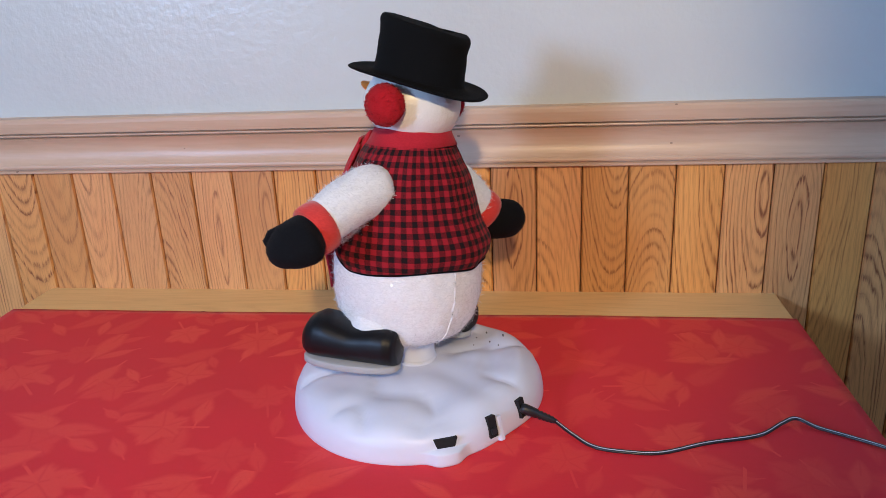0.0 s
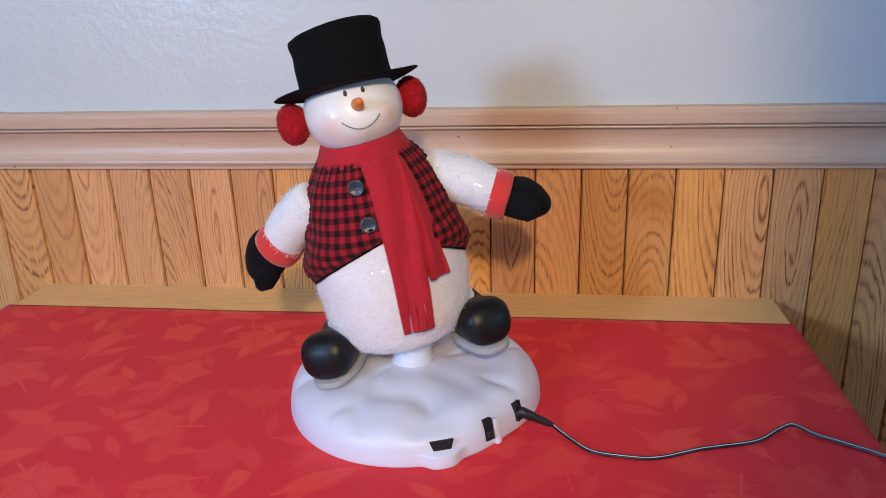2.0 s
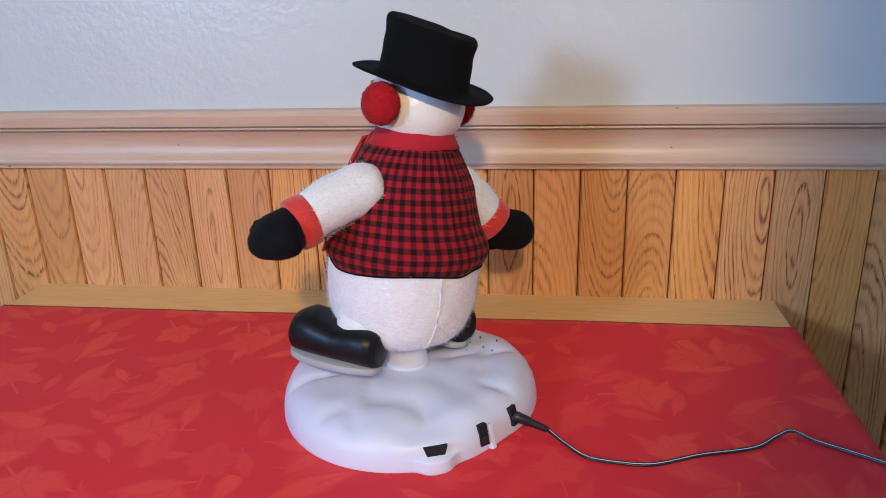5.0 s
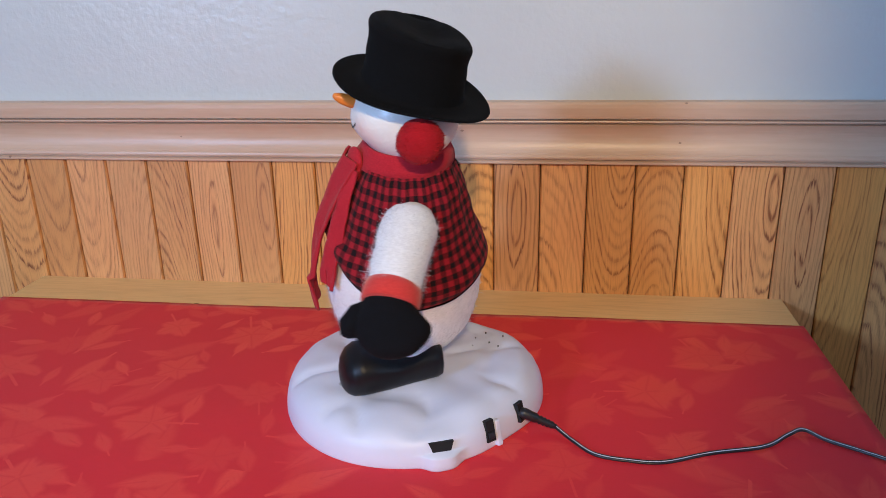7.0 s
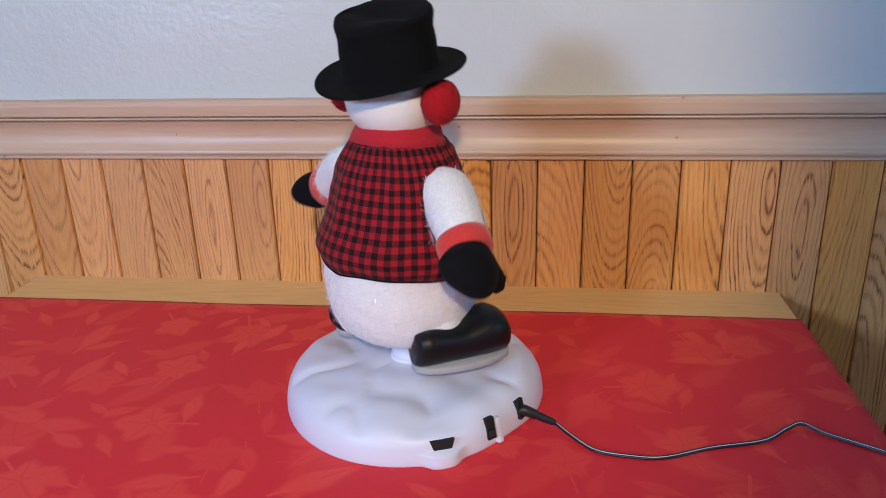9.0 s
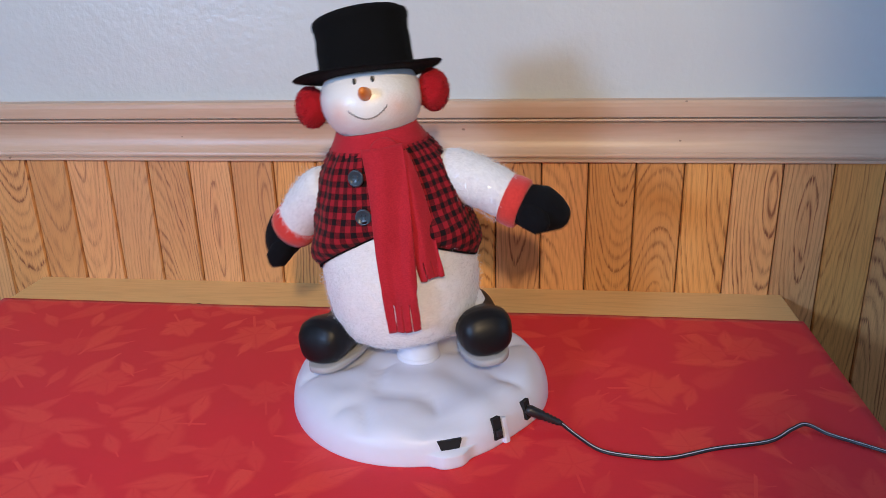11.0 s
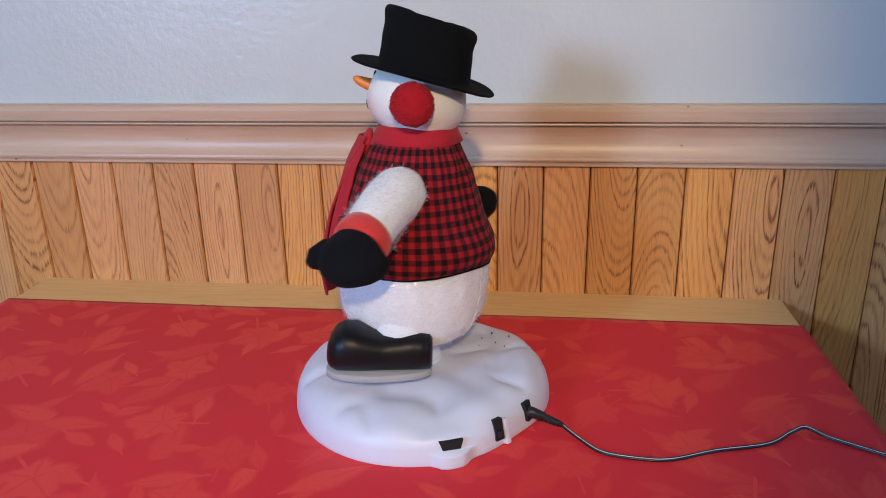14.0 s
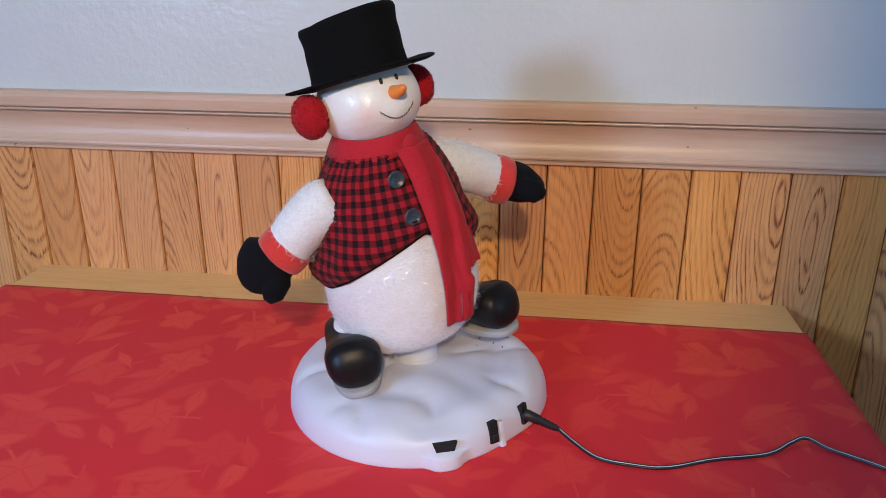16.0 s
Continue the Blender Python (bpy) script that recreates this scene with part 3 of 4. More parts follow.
part("jack_recess", slot(0.011, 0.012, 0.024), HOLE_DARK, base, "black power socket", on_base(radians(63), 0.0235, 0.0), False)
# black pegs stand in for the dark of the speaker holes
for hx, hy in ((0.075, 0.075), (0.095, 0.062), (0.113, 0.075), (0.088, 0.092), (0.108, 0.05), (0.073, 0.053)):
    b = bmesh.new()
    bmesh.ops.create_cone(b, cap_ends=True, segments=12, radius1=0.0009, radius2=0.0009, depth=0.004, matrix=Matrix.Translation((hx, hy, 0.0495 + drift(hx, hy))))
    part("speaker_hole", b, HOLE_DARK, base)

pole_prof = [(0.040, 0.0285), (0.0565, 0.0285), (0.058, 0.0280), (0.0588, 0.0270), (0.0595, 0.0262), (0.075, 0.0255), (0.105, 0.0245)]
part("pole", rings(lambda u, j: (pole_prof[j][1] * math.cos(u), pole_prof[j][1] * math.sin(u), pole_prof[j][0]), angles(48), range(len(pole_prof))), PLASTIC, snowman, "white plastic turning post")

# --- figure: its own space has the pivot at the origin, face towards -y
TWIST = pose(0, 0, 0, 0, 0, -7)
ZK = [-0.072, -0.069, -0.060, -0.045, -0.025, 0.0, 0.03, 0.06, 0.09, 0.12, 0.15, 0.17, 0.185, 0.20]
RXK = [0.040, 0.064, 0.079, 0.088, 0.094, 0.097, 0.098, 0.096, 0.093, 0.087, 0.077, 0.065, 0.052, 0.044]
RYK = [0.034, 0.055, 0.072, 0.084, 0.092, 0.096, 0.096, 0.092, 0.085, 0.076, 0.066, 0.057, 0.049, 0.044]


def body_at(a, z, out=0.0):
    """Skin of the pear-shaped body; a runs from the front towards the figure's left."""
    rx = (np.interp(z - 0.006, ZK, RXK) + np.interp(z, ZK, RXK) + np.interp(z + 0.006, ZK, RXK)) / 3 + out
    ry = (np.interp(z - 0.006, ZK, RYK) + np.interp(z, ZK, RYK) + np.interp(z + 0.006, ZK, RYK)) / 3 + out
    return Vector((rx * math.sin(a), -ry * math.cos(a), z))


def body_zs(n, z0, z1):
    return [z0 + (z1 - z0) * (0.5 - 0.5 * math.cos(math.pi * i / (n - 1))) for i in range(n)]


def furry(u, v):
    p = body_at(u, v)
    return p * (1 + 0.018 * noise.noise(p * 70) + 0.012 * noise.noise(p * 25))


figure = part("body", rings(furry, angles(96), body_zs(60, -0.0715, 0.195)), FUR, snowman, "white plush body with iridescent tinsel fibres")
figure.location = PIVOT - BASE

seam = [furry(2.78, z) * 1.004 for z in [0.04 - 0.1 * i / 24 for i in range(25)]]
part("back_seam", tube(seam, [0.0011] * 25, 8), FUR, figure, "raised sewn seam down the back")
# short legs over the boots
for s in (-1, 1):
    leg = tube(smooth_curve([TWIST @ Vector(p) for p in ((s * 0.044, 0.0, -0.026), (s * 0.062, 0.006, -0.046), (s * 0.070, 0.011, -0.060), (s * 0.073, 0.012, -0.065))], 10), [0.040, 0.040, 0.0395, 0.039, 0.038, 0.0365, 0.0345, 0.032, 0.030, 0.024], 36)
    part("leg", leg, FUR, figure)


def hem(a):
    a = abs((a + math.pi) % (2 * math.pi) - math.pi)
    lift = max(0, 1 - a / 1.45)
    return 0.036 + 0.056 * (lift ** 1.1) + 0.003 * math.sin(3 * a)


def build_vest():
    top = 0.183
    n = 44
    def fn(a, j):
        low = hem(a)
        k = j / (n - 1)
        z = low + (top - low) * k
        flare = 0.0042 + 0.0075 * math.exp(-((k - 0.16) / 0.15) ** 2) - 0.004 * math.exp(-(k / 0.05) ** 2)
        p = body_at(a, z, flare)
        side = abs(math.sin(a)) ** 6
        p += Vector((math.sin(a), -math.cos(a), 0)) * (0.0016 * noise.noise(p * 45) + 0.0010 * side * math.sin(z * 900) + 0.003 * noise.noise(p * 22) + 0.0013 * k * math.sin(17 * a + 3 * noise.noise(Vector((a * 2, z * 12, 4)))))
        return p
    def uv(a, j):
        z = hem(a) + (top - hem(a)) * j / (n - 1)
        return (a * 0.0917, z)
    bm = rings(fn, angles(160), range(n), cap0=False, cap1=False, uv=uv)
    ob = part("vest", bm, PLAID, figure, "red and black buffalo-check fabric vest", TWIST)
    s = ob.modifiers.new("thickness", "SOLIDIFY")
    s.thickness, s.offset = 0.003, -1
    rim = smooth_curve([fn(a, 0) for a in angles(48)] + [fn(0, 0)], 160)
    part("hem_binding", tube(rim, [0.0012] * 160, 8), FELT_BLACK, figure, "black hem binding", TWIST)
    # the front edge where the two halves overlap
    edge = [body_at(0.03 + 0.05 * k, hem(0.03) + (0.17 - hem(0.03)) * k, 0.0085) for k in [i / 20 for i in range(21)]]
    part("front_edge", tube(edge, [0.0014] * 21, 8), FELT_BLACK, figure, "", TWIST)


build_vest()


def build_button(a, z):
    bm = bmesh.new()
    prof = [(0.0, 0.0), (0.0, 0.0088), (0.0018, 0.0098), (0.0032, 0.0094), (0.0034, 0.0078), (0.0022, 0.0066), (0.0022, 0.0)]
    bm = rings(lambda u, j: (max(prof[j][1], 0.0003) * math.cos(u), -prof[j][0], max(prof[j][1], 0.0003) * math.sin(u)), angles(28), range(len(prof)))
    for x, zz in ((-1, -1), (1, -1), (1, 1), (-1, 1)):
        bmesh.ops.create_uvsphere(bm, u_segments=8, v_segments=6, radius=0.0011, matrix=Matrix.Translation((x * 0.0022, -0.0024, zz * 0.0022)))
    p = body_at(a, z, 0.0095)
    part("button", bm, BUTTON, figure, "dark blue-grey four-hole button", TWIST @ Matrix.Translation(p) @ Matrix.Rotation(a, 4, "Z") @ pose(0, 0, 0, -8))


BUTTON = m_plain("blue_grey_button", (0.035, 0.05, 0.065), 0.3, 0, 0.3, 200, 0.1)
build_button(-0.20, 0.158)
build_button(-0.12, 0.116)


# arms, cuffs and mittens
def build_arm(s, hand_at, thumb):
    shoulder = Vector((s * 0.066, 0.002, 0.137))
    tip = Vector(hand_at)
    d = (tip - shoulder).normalized()
    L = (tip - shoulder).length
    wrist = L - 0.040
    pts = [shoulder + d * (t * wrist) + Vector((0, 0, 0.006 * math.sin(math.pi * t))) for t in [i / 10 for i in range(11)]]
    rad = [0.026, 0.030, 0.0315, 0.0315, 0.031, 0.0305, 0.030, 0.0292, 0.0285, 0.028, 0.027]
    bm = tube(pts, rad, 32)
    for v in bm.verts:
        v.co += Vector((noise.noise(v.co * 80), noise.noise(v.co * 80 + Vector((5, 0, 0))), noise.noise(v.co * 80 + Vector((0, 5, 0))))) * 0.0013
    part("arm", bm, FUR, figure, "white tinsel-plush arm")
    cp = [pts[-1] + d * t for t in (-0.012, -0.011, -0.004, 0.004, 0.010, 0.0115)]
    part("cuff", tube(cp, [0.028, 0.0305, 0.0315, 0.0315, 0.0305, 0.027], 36), CUFF, figure, "coral-red fleece cuff")
    # mitten: a padded paddle with a thumb
    start = pts[-1] + d * 0.006
    side = thumb - d * thumb.dot(d)
    side.normalize()
    flat = d.cross(side)
    prof = [(0.0, 0.022), (0.003, 0.0265), (0.010, 0.029), (0.020, 0.031), (0.030, 0.031), (0.041, 0.0275), (0.050, 0.0215), (0.057, 0.0145), (0.061, 0.006)]
    prof = [(p.x, p.y) for p in smooth_curve([(a, b, 0) for a, b in prof], 26)]
    def fn(u, j):
        t, r = prof[j]
        wide = 1.0 + 0.32 * min(1, t / 0.018)
        return start + d * t + side * (math.cos(u) * r * wide - 0.008 * min(1, t / 0.02)) + flat * (math.sin(u) * r * (0.90 - 3.0 * t))
    bm = rings(fn, angles(36), range(len(prof)))
    th = [start + d * 0.012 + side * 0.016, start + d * 0.022 + side * 0.027, start + d * 0.036 + side * 0.034, start + d * 0.045 + side * 0.036]
    join(bm, tube(th, [0.013, 0.0155, 0.0140, 0.006], 24))
    for v in bm.verts:
        v.co += (v.co - start).normalized() * 0.0012 * noise.noise(v.co * 60)
    part("mitten", bm, MITTEN, figure, "black fleece mitten")


HAND_L = Vector((0.186, -0.042, 0.077))
HAND_R = Vector((-0.157, 0.053, 0.061))
build_arm(1, HAND_L, Vector((0.1, -1, -0.2)))
build_arm(-1, HAND_R, Vector((0.1, -1, -0.3)))


# boots
def build_boot(s):
    """Boot along -y from heel to toe, origin under the middle of the toe ball."""
    prof = [(0.094, 0.012, 0.036, 0.0), (0.091, 0.021, 0.040, 0.0), (0.082, 0.0245, 0.043, 0), (0.066, 0.0255, 0.044, 0), (0.050, 0.0255, 0.0415, 0), (0.036, 0.0265, 0.0405, 0),
            (0.020, 0.0285, 0.045, 0), (0.004, 0.0300, 0.0505, 0), (-0.010, 0.0295, 0.0515, 0), (-0.020, 0.0265, 0.047, 0), (-0.027, 0.021, 0.038, 0.003), (-0.031, 0.012, 0.027, 0.007), (-0.032, 0.003, 0.019, 0.012)]
    ys = [p[0] for p in prof][::-1]
    dense = [0.094 - 0.126 * (0.5 - 0.5 * math.cos(math.pi * i / 40)) for i in range(41)]
    def shape(y, k):
        return float(np.interp(y, ys, [p[k] for p in prof][::-1]))
    def fn(u, y):
        w, h, low = shape(y, 1), shape(y, 2), shape(y, 3)
        c, sn = math.cos(u), math.sin(u)
        e = 0.8
        x = w * math.copysign(abs(c) ** e, c)
        z = low + (h - low) / 2 + (h - low) / 2 * math.copysign(abs(sn) ** e, sn)
        return (x, y, 0.009 + z)
    def sole(u, z):
        y = 0.0315 + 0.0665 * math.sin(u)
        c = math.cos(u)
        base_w = 0.0272 - 0.05 * max(0, y - 0.02) * 0.9
        grow = 1.0 if 0.001 < z < 0.0085 else 0.97
        return (math.copysign(abs(c) ** 0.7, c) * base_w * grow, 0.0305 + 0.0635 * math.sin(u) * grow, z)
    m = TWIST @ Matrix.Translation((s * 0.100, -0.043, -0.0895 - 0.0025 * s)) @ Matrix.Rotation(s * radians(18), 4, "Z") @ pose(0, 0, 0, 0.5, 0, 0) @ Matrix.Diagonal((1.14, 1.01, 1.10, 1))
    boot = part("boot", rings(fn, angles(32), dense), BOOT, figure, "round-toed black vinyl boot", m)
    part("sole", rings(sole, angles(56), [0.001, 0.002, 0.005, 0.0082, 0.0092]), SOLE, figure, "light grey boot sole", m)


build_boot(1)
build_boot(-1)

# head and hat share one tipped-back frame
HEAD = Matrix.Translation((0.0, 0.002, 0.2345)) @ pose(0, 0, 0, -13)


def build_head():
    bm = ball(0.060, 0.059, 0.053, 64)
    for v in bm.verts:
        p = v.co
        for s in (-1, 1):
            d = (p - Vector((s * 0.030, -0.043, -0.014))).length
            p += Vector((s * 0.3, -0.8, -0.1)) * 0.005 * math.exp(-(d / 0.020) ** 2)
        d = (p - Vector((0, -0.054, -0.026))).length
        p += Vector((0, -1, -0.1)) * 0.0045 * math.exp(-(d / 0.018) ** 2)
    part("head", bm, GLAZE, figure, "glossy white snowman head with blushed cheeks", HEAD)


def face_at(x, z, out=0.0):
    y = -0.059 * math.sqrt(max(0, 1 - (x / 0.060) ** 2 - (z / 0.053) ** 2))
    bumpy = 0
    for s in (-1, 1):
        d = (Vector((x, y, z)) - Vector((s * 0.030, -0.043, -0.014))).length
        bumpy += 0.8 * 0.005 * math.exp(-(d / 0.020) ** 2)
    d = (Vector((x, y, z)) - Vector((0, -0.054, -0.026))).length
    bumpy += 0.0045 * math.exp(-(d / 0.018) ** 2)
    return Vector((x, y - bumpy - out, z))


build_head()
for s in (-1, 1):
    part("eye", ball(0.0022, 0.0014, 0.0038, 16), INK, figure, "small black painted eye", HEAD @ Matrix.Translation(face_at(s * 0.0102, 0.0155, 0.0004)))
nose_pts = smooth_curve([(0, -0.052, 0.001), (0, -0.062, 0.0), (0, -0.073, 0.001), (0, -0.083, 0.003)], 14)
part("carrot_nose", tube(nose_pts, [k * 0.9 for k in (0.0085, 0.0088, 0.0088, 0.0086, 0.0083, 0.008, 0.0077, 0.0073, 0.0069, 0.0064, 0.0058, 0.005, 0.004, 0.0018)], 20), ORANGE, figure, "orange carrot nose", HEAD)
smile = [face_at(x, -0.0155 - 0.0115 * (1 - (x / 0.022) ** 2), 0.0003) + Vector((0, 0, 0.0010 * (-1) ** i)) for i, x in enumerate([-0.022 + 0.044 * k / 30 for k in range(31)])]
part("stitched_smile", tube(smile, [0.0007] * 31, 6), STITCH, figure, "grey zigzag stitched smile", HEAD)
part("neck", rings(lambda u, z: (0.037 * math.cos(u), 0.037 * math.sin(u), z), angles(40), [0.165, 0.18, 0.20, 0.215]), GLAZE, figure, "")


def build_earmuff(s):
    bm = bmesh.new()
    bmesh.ops.create_icosphere(bm, subdivisions=4, radius=1)
    for v in bm.verts:
        d = v.co.copy()
        k = 1 + 0.07 * noise.noise(d * 4) + 0.05 * noise.noise(d * 9)
        v.co = Vector((d.x * 0.0190, d.y * 0.0248, d.z * 0.0248)) * k
    rnd = random.Random(21 + s)
    tufts = []
    for _ in range(2600):
        d = Vector((rnd.gauss(0, 1), rnd.gauss(0, 1), rnd.gauss(0, 1))).normalized()
        p = Vector((d.x * 0.0180, d.y * 0.0240, d.z * 0.0240))
        w = d.cross(Vector((rnd.uniform(-1, 1), rnd.uniform(-1, 1), rnd.uniform(-1, 1)))).normalized() * rnd.uniform(0.0004, 0.0008)
        tip = p + (d + Vector((rnd.uniform(-1, 1), rnd.uniform(-1, 1), rnd.uniform(-1, 1))) * 0.4) * rnd.uniform(0.001, 0.0028)
        tufts.append((p - w, p + w, tip))
    for a, b, c in tufts:
        bm.faces.new([bm.verts.new(q) for q in (a, b, c)])
    part("earmuff", bm, POMPOM, figure, "fluffy red pompom earmuff", HEAD @ Matrix.Translation((s * 0.0735, 0.006, 0.0)))


build_earmuff(1)
build_earmuff(-1)


def build_hat():
    z0 = 0.0272
    prof = [(0.0, 0.0585), (0.004, 0.0580), (0.010, 0.0572), (0.020, 0.0566), (0.034, 0.0566), (0.045, 0.0570), (0.0525, 0.0578), (0.057, 0.0588), (0.0610, 0.0592), (0.0650, 0.0578),
            (0.0676, 0.055), (0.0685, 0.049), (0.0685, 0.040), (0.0675, 0.028), (0.067, 0.014), (0.067, 0.002)]
    def fn(u, j):
        z, r = prof[j]
        k = min(1, z / 0.05)
        wave = k * (0.0070 * math.cos(u + 0.75) + 0.0035 * math.cos(2 * u + 0.4) + 0.0022 * math.sin(3 * u))
        r2 = r * (0.96 if j > 4 else 0.985) * (1 + 0.018 * noise.noise(Vector((math.cos(u) * 1.5, math.sin(u) * 1.5, z * 30))))
        # a long dent pressed into the top
        dent = 0.006 * math.exp(-((r * math.sin(u) - 0.006) / 0.020) ** 2) if j > 9 else 0
        return (r2 * math.cos(u), r2 * math.sin(u) - 0.006 * z / 0.069, z0 + z + wave * (0.45 if j < 10 else 0.45 * r / 0.0605) - dent)
    part("hat_crown", rings(fn, angles(72), range(len(prof)), cap0=False), FELT_BLACK, figure, "dented black felt hat crown", HEAD)
    bprof = [(0.050, 0.0), (0.060, 0.0), (0.072, 0.0005), (0.082, 0.0015), (0.0875, 0.0028), (0.0888, 0.0042), (0.0870, 0.0054), (0.080, 0.0042), (0.070, 0.0034), (0.0605, 0.004), (0.0575, 0.007)]
    def brim(u, j):
        r, z = bprof[j]
        k = max(0, (r - 0.055) / 0.033)
        w = k * (0.0022 * math.cos(2 * u) + 0.0015 * math.sin(3 * u + 1))
        return (r * math.cos(u), r * 0.995 * math.sin(u), z0 - 0.002 + z + w)
    part("hat_brim", rings(brim, angles(84), range(len(bprof)), cap0=False, cap1=False), FELT_BLACK, figure, "curled black felt hat brim", HEAD)


build_hat()


# scarf: a band round the neck and two fringed tails
def build_scarf():
    zs = [(-0.0145, 0.0090), (-0.0135, 0.0110), (-0.004, 0.0090), (0.006, 0.0068), (0.0125, 0.0058), (0.0135, 0.0038), (0.006, 0.0030), (-0.010, 0.0052)]
    def fn(u, j):
        dz, out = zs[j]
        front = math.cos(u)
        z = 0.1945 + dz * 0.85 - 0.006 * max(0, front) + 0.002 * math.sin(2 * u + 1)
        rx, ry = 0.0455 + out - dz * 0.25, 0.0435 + out - dz * 0.25
        k = 1 + 0.03 * noise.noise(Vector((math.sin(u) * 2, math.cos(u) * 2, dz * 60)))
        return (rx * k * math.sin(u), -ry * k * math.cos(u), z)
    bm = rings(lambda u, j: fn(u, j), angles(72), range(len(zs)), cap0=False, cap1=False)
    part("scarf_wrap", bm, RED_KNIT, figure, "red fleece scarf wrapped round the neck", TWIST)

    def tail(a_top, a_low, z_top, z_low, width, lift, seed, cut):
        """A strip lying on the vest and belly, its end cut into a fringe."""
        n, w = 46, 36
        length = z_top - z_low
        bm = bmesh.new()
        def at(k, q):
            z = z_top - length * k
            zz = max(z, -0.02)
            a = a_top + (a_low - a_top) * k ** 0.8
            wid = width * (1.0 - 0.20 * k)
            p = body_at(a, zz, 0.012 + lift - 0.004 * (q * 2) ** 2)
            p += Vector((math.cos(a), math.sin(a), 0)) * (q * wid)
            # beyond the belly the end hangs straight down
            if z < 0.03:
                p.y = min(p.y, body_at(a, 0.03, 0.012 + lift).y + 0.10 * (0.03 - z))
            p.z = z
            p.y += 0.003 * math.sin(q * 7 + k * 5 + seed) + 0.002 * noise.noise(Vector((q * 4, k * 6, seed)))
            return p
        grid = [[bm.verts.new(at(i / n, j / w - 0.5)) for j in range(w + 1)] for i in range(n + 1)]
        for i in range(n):
            for j in range(w):
                if i / n > 1 - cut and j in (9, 18, 27):
                    continue
                bm.faces.new((grid[i][j], grid[i][j + 1], grid[i + 1][j + 1], grid[i + 1][j]))
        for j in range(w + 1):
            grid[n][j].co.z -= 0.006 * noise.noise(Vector((j // 9 * 1.7, seed, 3)))
        bmesh.ops.recalc_face_normals(bm, faces=bm.faces[:])
        ob = part("scarf_tail", bm, RED_KNIT, figure, "red fleece scarf tail with a cut fringe", TWIST)
        s = ob.modifiers.new("thickness", "SOLIDIFY")
        s.thickness, s.offset = 0.003, 0
    tail(0.38, 0.56, 0.180, 0.036, 0.036, 0.000, 2.0, 0.16)
    tail(0.25, 0.16, 0.188, -0.020, 0.047, 0.006, 5.0, 0.18)
    # the fold where the tail crosses the wrap
    knot = ball(0.019, 0.0065, 0.016, 28, 0.12, 60)
    part("scarf_knot", knot, RED_KNIT, figure, "", TWIST @ Matrix.Translation((0.020, -0.056, 0.181)) @ pose(0, 0, 0, -18, 20, 20))


build_scarf()


# loose tinsel fibres standing out of the plush, their whiter colour painting its glints
def build_fibres():
    rnd = random.Random(7)
    verts, faces = [], []
    def loose():
        return Vector((rnd.uniform(-1, 1), rnd.uniform(-1, 1), rnd.uniform(-1, 1)))
    def strand(p, nrm, length, width, rise):
        """A flat ribbon: most lie along the pile with their broad side out, a few stand up."""
        d = loose()
        d = (d - nrm * d.dot(nrm)).normalized()
        side = nrm.cross(d) * width
        d = (d + nrm * rise).normalized()
        base_i = len(verts)
        p = p + nrm * 0.0006
        mid = p + d * length * 0.55
        tip = p + d * length + loose() * length * 0.25
        verts.extend([p - side, p + side, mid - side, mid + side, tip])
        faces.extend([(base_i, base_i + 1, base_i + 3, base_i + 2), (base_i + 2, base_i + 3, base_i + 4)])
    def tuft(p, nrm):
        if rnd.random() < 0.16:
            strand(p, nrm, rnd.uniform(0.004, 0.011), rnd.uniform(0.0001, 0.0002), rnd.uniform(0.4, 1.3))
        else:
            strand(p, nrm, rnd.uniform(0.003, 0.009), rnd.uniform(0.00018, 0.0004), rnd.uniform(0.05, 0.28))
    for _ in range(11000):
        a, z = rnd.uniform(0, 2 * math.pi), rnd.uniform(-0.070, 0.08)
        if z > hem(a + radians(-7)) - 0.001:
            continue
        p = furry(a, z)
        nrm = (p - Vector((0, 0, 0.0))).normalized()
        tuft(p, nrm)
    for s, hand_at in ((1, HAND_L), (-1, HAND_R)):
        sh = Vector((s * 0.066, 0.002, 0.137))
        d = (hand_at - sh)
        L = d.length - 0.052
        d.normalize()
        e1 = d.cross(Vector((0, 0, 1))).normalized()
        e2 = d.cross(e1)
        for _ in range(2600):
            u, t = rnd.uniform(0, 2 * math.pi), rnd.uniform(0.1, 1)
            nrm = e1 * math.cos(u) + e2 * math.sin(u)
            tuft(sh + d * (L * t) + Vector((0, 0, 0.006 * math.sin(math.pi * t))) + nrm * 0.0305, nrm)
    me = bpy.data.meshes.new("tinsel")
    me.from_pydata([tuple(v) for v in verts], [], faces)
    me.materials.append(GLINT_STRAND)
    ob = new("tinsel", me)
    ob.parent = figure
    tagged(ob, kind="stuff")


build_fibres()


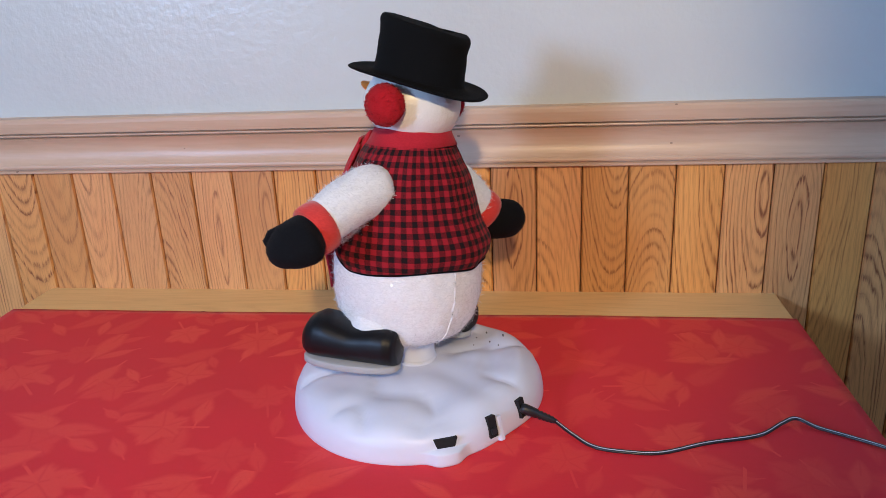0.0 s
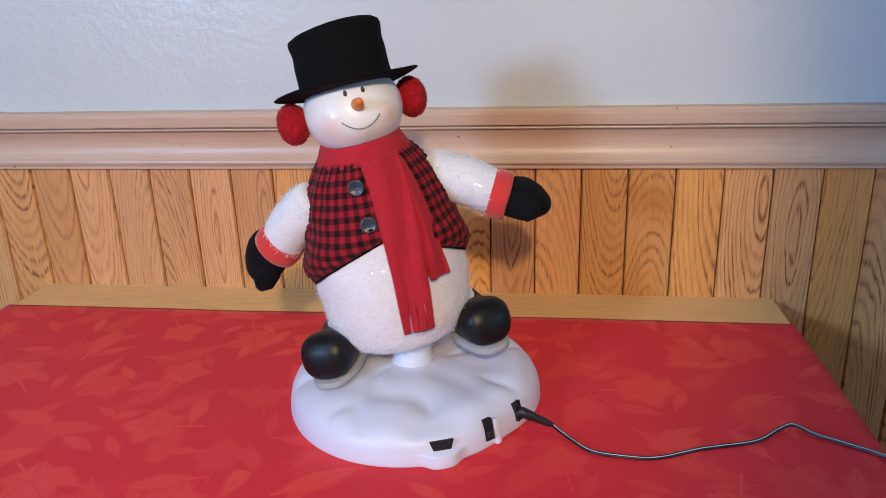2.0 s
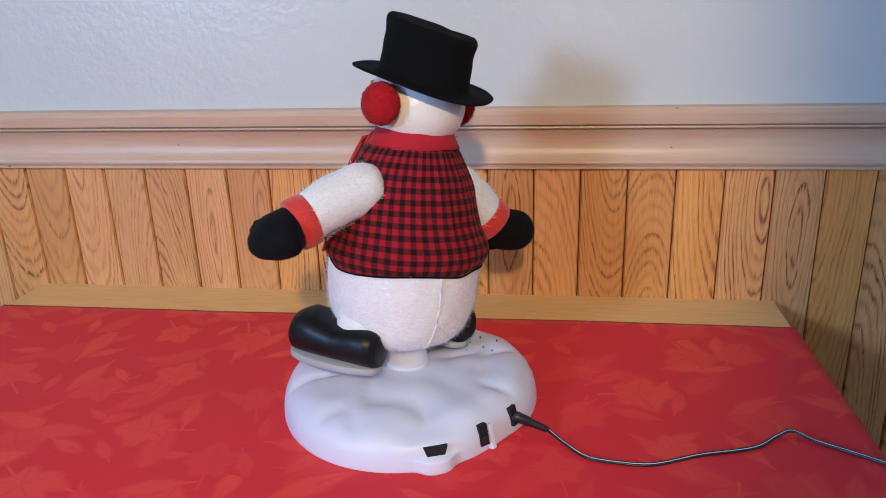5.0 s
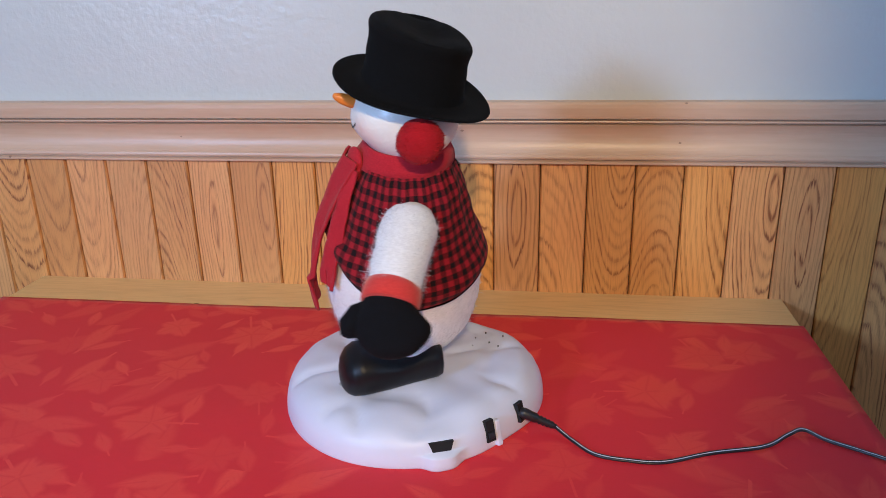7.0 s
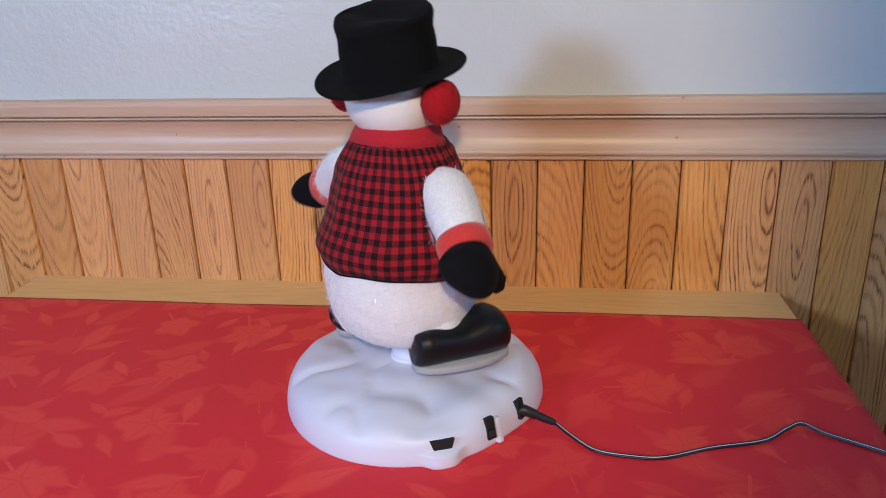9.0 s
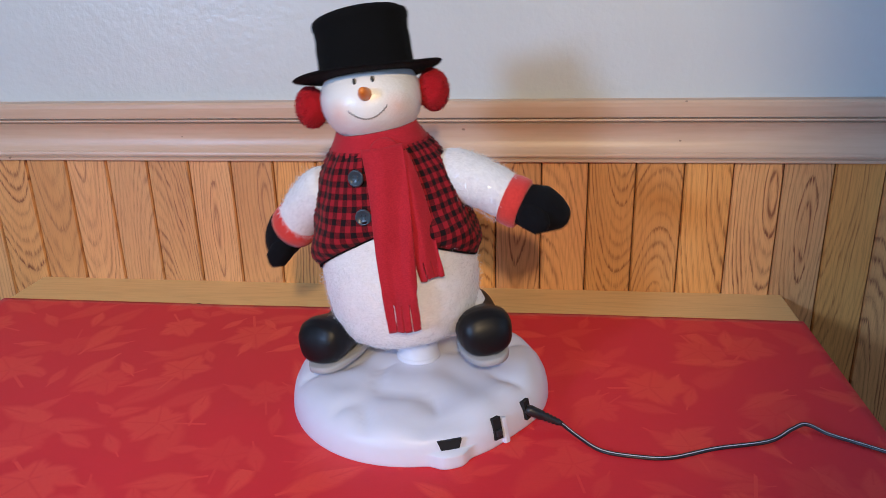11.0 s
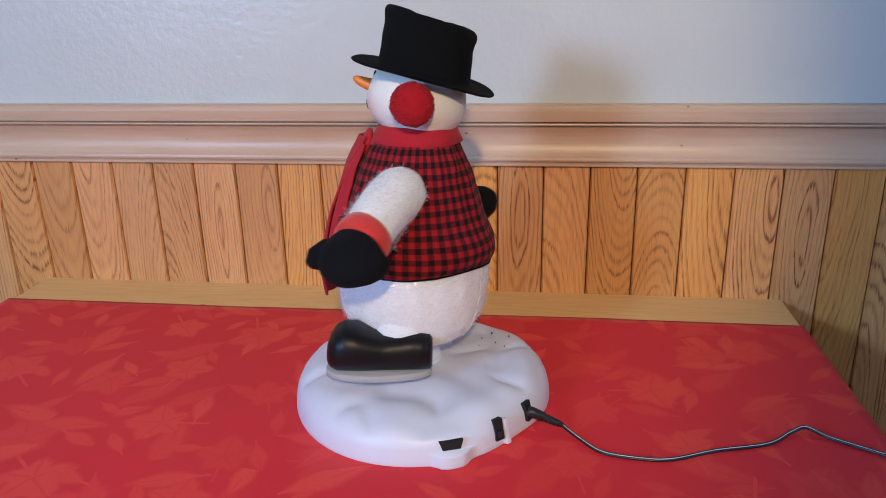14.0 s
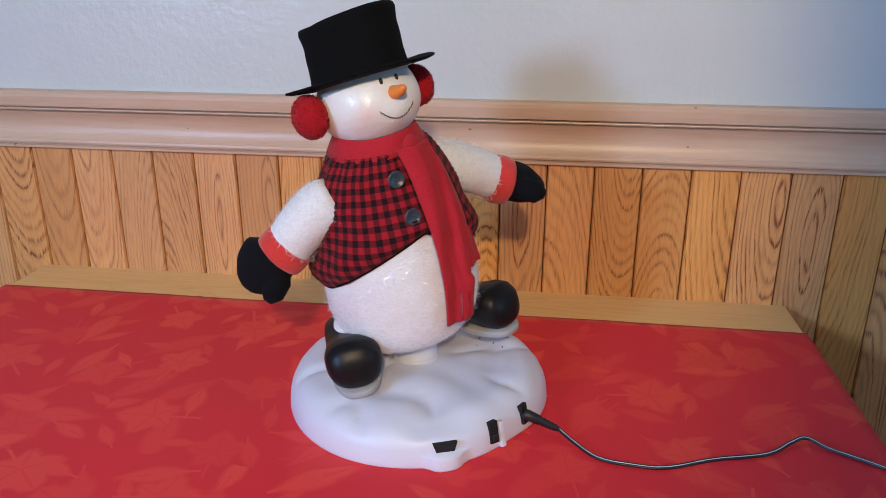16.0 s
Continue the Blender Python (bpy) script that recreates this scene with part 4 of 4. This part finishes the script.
# ---- power cord ----
def build_cord():
    cz = TABLE_Z + 0.0065
    r = 0.166
    a = radians(63)
    jack = Vector((BASE.x + r * math.sin(a), BASE.y - r * math.cos(a), BASE.z + 0.0235))
    plug_end = Vector((0.966, -0.452, TABLE_Z + 0.011))
    d = (plug_end - jack).normalized()
    root = tagged(new("power_cord"), "black two-wire power cord with a barrel plug lying on the cloth", "power cord")
    pts = [jack - d * 0.006 + d * t for t in (0, 0.004, 0.006, 0.022, 0.024, 0.027, 0.029, 0.032, 0.034, 0.037, 0.039, 0.042, 0.044, 0.048)]
    part("plug", tube(pts, [0.005, 0.0062, 0.0066, 0.0058, 0.0042, 0.0058, 0.0042, 0.0055, 0.004, 0.0052, 0.0038, 0.0046, 0.0034, 0.0028], 18), DARK, root, "black ribbed barrel plug")
    knots = [jack + d * 0.040, (0.985, -0.474, cz + 0.001), (1.010, -0.496, cz - 0.001), (1.047, -0.504, cz - 0.001), (1.086, -0.503, cz - 0.001), (1.141, -0.480, cz - 0.001), (1.203, -0.462, cz),
             (1.236, -0.437, cz + 0.002), (1.255, -0.428, cz + 0.004), (1.276, -0.442, cz + 0.001), (1.306, -0.458, cz), (1.338, -0.478, cz), (1.358, -0.492, cz - 0.002), (1.362, -0.505, cz - 0.05), (1.362, -0.51, cz - 0.2), (1.40, -0.5, 0.012), (1.60, -0.4, 0.004)]
    line = smooth_curve(knots, 220)
    part("wire", tube([p + Vector((0, -0.0011, 0)) for p in line], [0.0016] * 220, 8), WIRE, root)
    part("striped_wire", tube([p + Vector((0, 0.0015, 0.0007)) for p in line], [0.0015] * 220, 8), WIRE, root)
    # thin white tube stands in for the highlight on the black wires
    part("wire_stripe", tube([p + Vector((0, -0.0001, 0.0013)) for p in line], [0.0007] * 220, 6), WIRE_HIGHLIGHT, root, "painted white highlight along the wire")


build_cord()


# ---- ceiling lamp behind the camera ----
def build_ceiling_lamp():
    root = tagged(new("ceiling_lamp"), "small white ceiling spotlight", "ceiling lamp")
    root.matrix_world = look((1.15, -2.6, 2.2), (0.52, 0, 1.05))
    prof = [(0.10, 0.02), (0.10, 0.05), (0.06, 0.07), (-0.06, 0.085), (-0.06, 0.08), (0.05, 0.066), (0.07, 0.05)]
    part("shade", rings(lambda u, j: (prof[j][1] * math.cos(u), prof[j][1] * math.sin(u), prof[j][0] + 0.04), angles(32), range(len(prof)), cap1=False), PLASTIC, root)
    bm = bmesh.new()
    bmesh.ops.create_cone(bm, cap_ends=True, segments=16, radius1=0.008, radius2=0.008, depth=0.3, matrix=Matrix.Translation((1.15, -2.63, 2.37)))
    part("stem", bm, PLASTIC, root, m=root.matrix_world.inverted())


build_ceiling_lamp()


# ---- planks of the panelling ----
PITCH, FIRST = 0.0777, 0.003


def build_planks():
    w, h, t = PITCH - 0.0018, RAIL_LOW + 0.01, 0.011
    bm = bmesh.new()
    prof = [(-w / 2, 0.0), (-w / 2, -t + 0.0035), (-w / 2 + 0.0022, -t), (w / 2 - 0.0022, -t), (w / 2, -t + 0.0035), (w / 2, 0.0)]
    for z in (0.0, h):
        for x, y in prof:
            bm.verts.new((x, y + t, z))
    bm.verts.ensure_lookup_table()
    k = len(prof)
    for i in range(k - 1):
        bm.faces.new((bm.verts[i], bm.verts[i + 1], bm.verts[k + i + 1], bm.verts[k + i]))
    bm.faces.new([bm.verts[k + i] for i in range(k)])
    bmesh.ops.recalc_face_normals(bm, faces=bm.faces[:])
    me = bpy.data.meshes.new("plank")
    bm.to_mesh(me)
    bm.free()
    me.materials.append(OAK)
    for i in range(-28, 40):
        x = FIRST + PITCH * (i + 0.5)
        if X0 + 0.05 < x < X1 - 0.05:
            ob = new("plank", me)
            ob.parent = panelling
            ob.location = (x, 0.0, 0.0)
            ob.location.y = -0.0065


build_planks()


# ---- what moves ----
def motions():
    turns = [
        (0, -112.5, -1.0, -8.7),
        (0.5, -81.0, -0.9, -8.8),
        (1, -42.5, -0.8, -10.3),
        (1.5, -8.0, -0.3, -10.5),
        (2, 21.8, -1.2, -11.0),
        (2.5, 56.2, -1.4, -11.4),
        (3, 95.7, -2.0, -10.3),
        (3.5, 129.6, -1.8, -11.2),
        (4, 165.4, -1.0, -11.3),
        (4.2, 180.2, -1.0, -10.8),
        (4.7, 217.0, -1.0, -11.0),
        (5.2, 254.0, -1.0, -11.0),
        (5.7, 290.0, -1.0, -11.0),
        (6, 312.0, -1.0, -10.5),
        (6.3, 325.0, -1.0, -10.0),
        (6.5, 322.5, 0.3, -9.6),
        (6.6, 318.0, 0.0, -9.0),
        (6.8, 302.0, -0.2, 2.9),
        (7, 286.2, -1.1, 14.0),
        (7.2, 273.0, 1.7, 9.1),
        (7.5, 251.3, -0.1, -2.5),
        (7.75, 235.0, 0.0, -9.5),
        (8, 215.4, -1.6, -12.0),
        (8.2, 202.4, 5.4, -3.2),
        (8.25, 196.0, 0.0, 1.5),
        (8.4, 188.0, 0.0, 11.0),
        (8.5, 182.1, 0.7, 14.0),
        (8.7, 169.0, 0.0, 11.5),
        (8.8, 159.5, 1.8, 7.6),
        (9, 148.1, 0.3, -1.1),
        (9.2, 135.8, -1.6, -10.9),
        (9.35, 126.0, -1.0, -11.5),
        (9.5, 115.0, 0.0, -8.0),
        (9.7, 101.0, 0.0, 2.0),
        (9.85, 91.0, 0.0, 10.0),
        (10, 81.0, 0.0, 14.0),
        (10.2, 69.0, 0.0, 12.0),
        (10.4, 52.0, 0.0, 3.0),
        (10.6, 36.0, 0.0, -7.0),
        (10.8, 20.0, 0.0, -11.5),
        (11, 7.0, 0.0, -8.0),
        (11.15, -2.0, 0.0, -2.0),
        (11.3, -11.6, -0.0, 4.9),
        (11.5, -29.5, 1.5, 14.2),
        (11.7, -44.8, 1.2, 10.1),
        (12, -64.5, 0.7, -3.4),
        (12.25, -83.0, 0.0, -10.5),
        (12.5, -100.6, -0.6, -11.5),
        (12.7, -113.2, -0.3, 1.6),
        (12.9, -123.1, -0.0, 11.5),
        (13, -134.2, -2.4, 15.8),
        (13.2, -143.4, 0.9, 11.0),
        (13.25, -146.0, 0.0, 15.5),
        (13.5, -129.2, -1.6, 14.5),
        (13.75, -112.0, 0.0, 5.0),
        (14, -90.7, -2.2, -4.3),
        (14.25, -73.0, -2.0, -7.5),
        (14.5, -55.9, -1.7, -7.5),
        (15, -20.5, -0.1, -8.5),
        (15.5, 14.8, 1.1, -9.5),
        (16, 45.9, -2.0, -10.6),
    ]
    def at(yaw, nod, sway):
        # it rocks about the top of the post
        up = Matrix.Translation((0, 0, SWAY_DROP))
        lean = sway * (0.85 if sway < 0 else 1.07)
        slip = Matrix.Translation((-0.0012 * max(0, sway), 0, 0))
        return Matrix.Translation(PIVOT - BASE) @ up.inverted() @ Matrix.Rotation(radians(yaw), 4, "Z") @ slip @ Matrix.Rotation(radians(lean), 4, "Y") @ Matrix.Rotation(radians(nod), 4, "X") @ up
    walk(figure, [(t, at(yaw, nod, sway)) for t, yaw, nod, sway in turns])


motions()
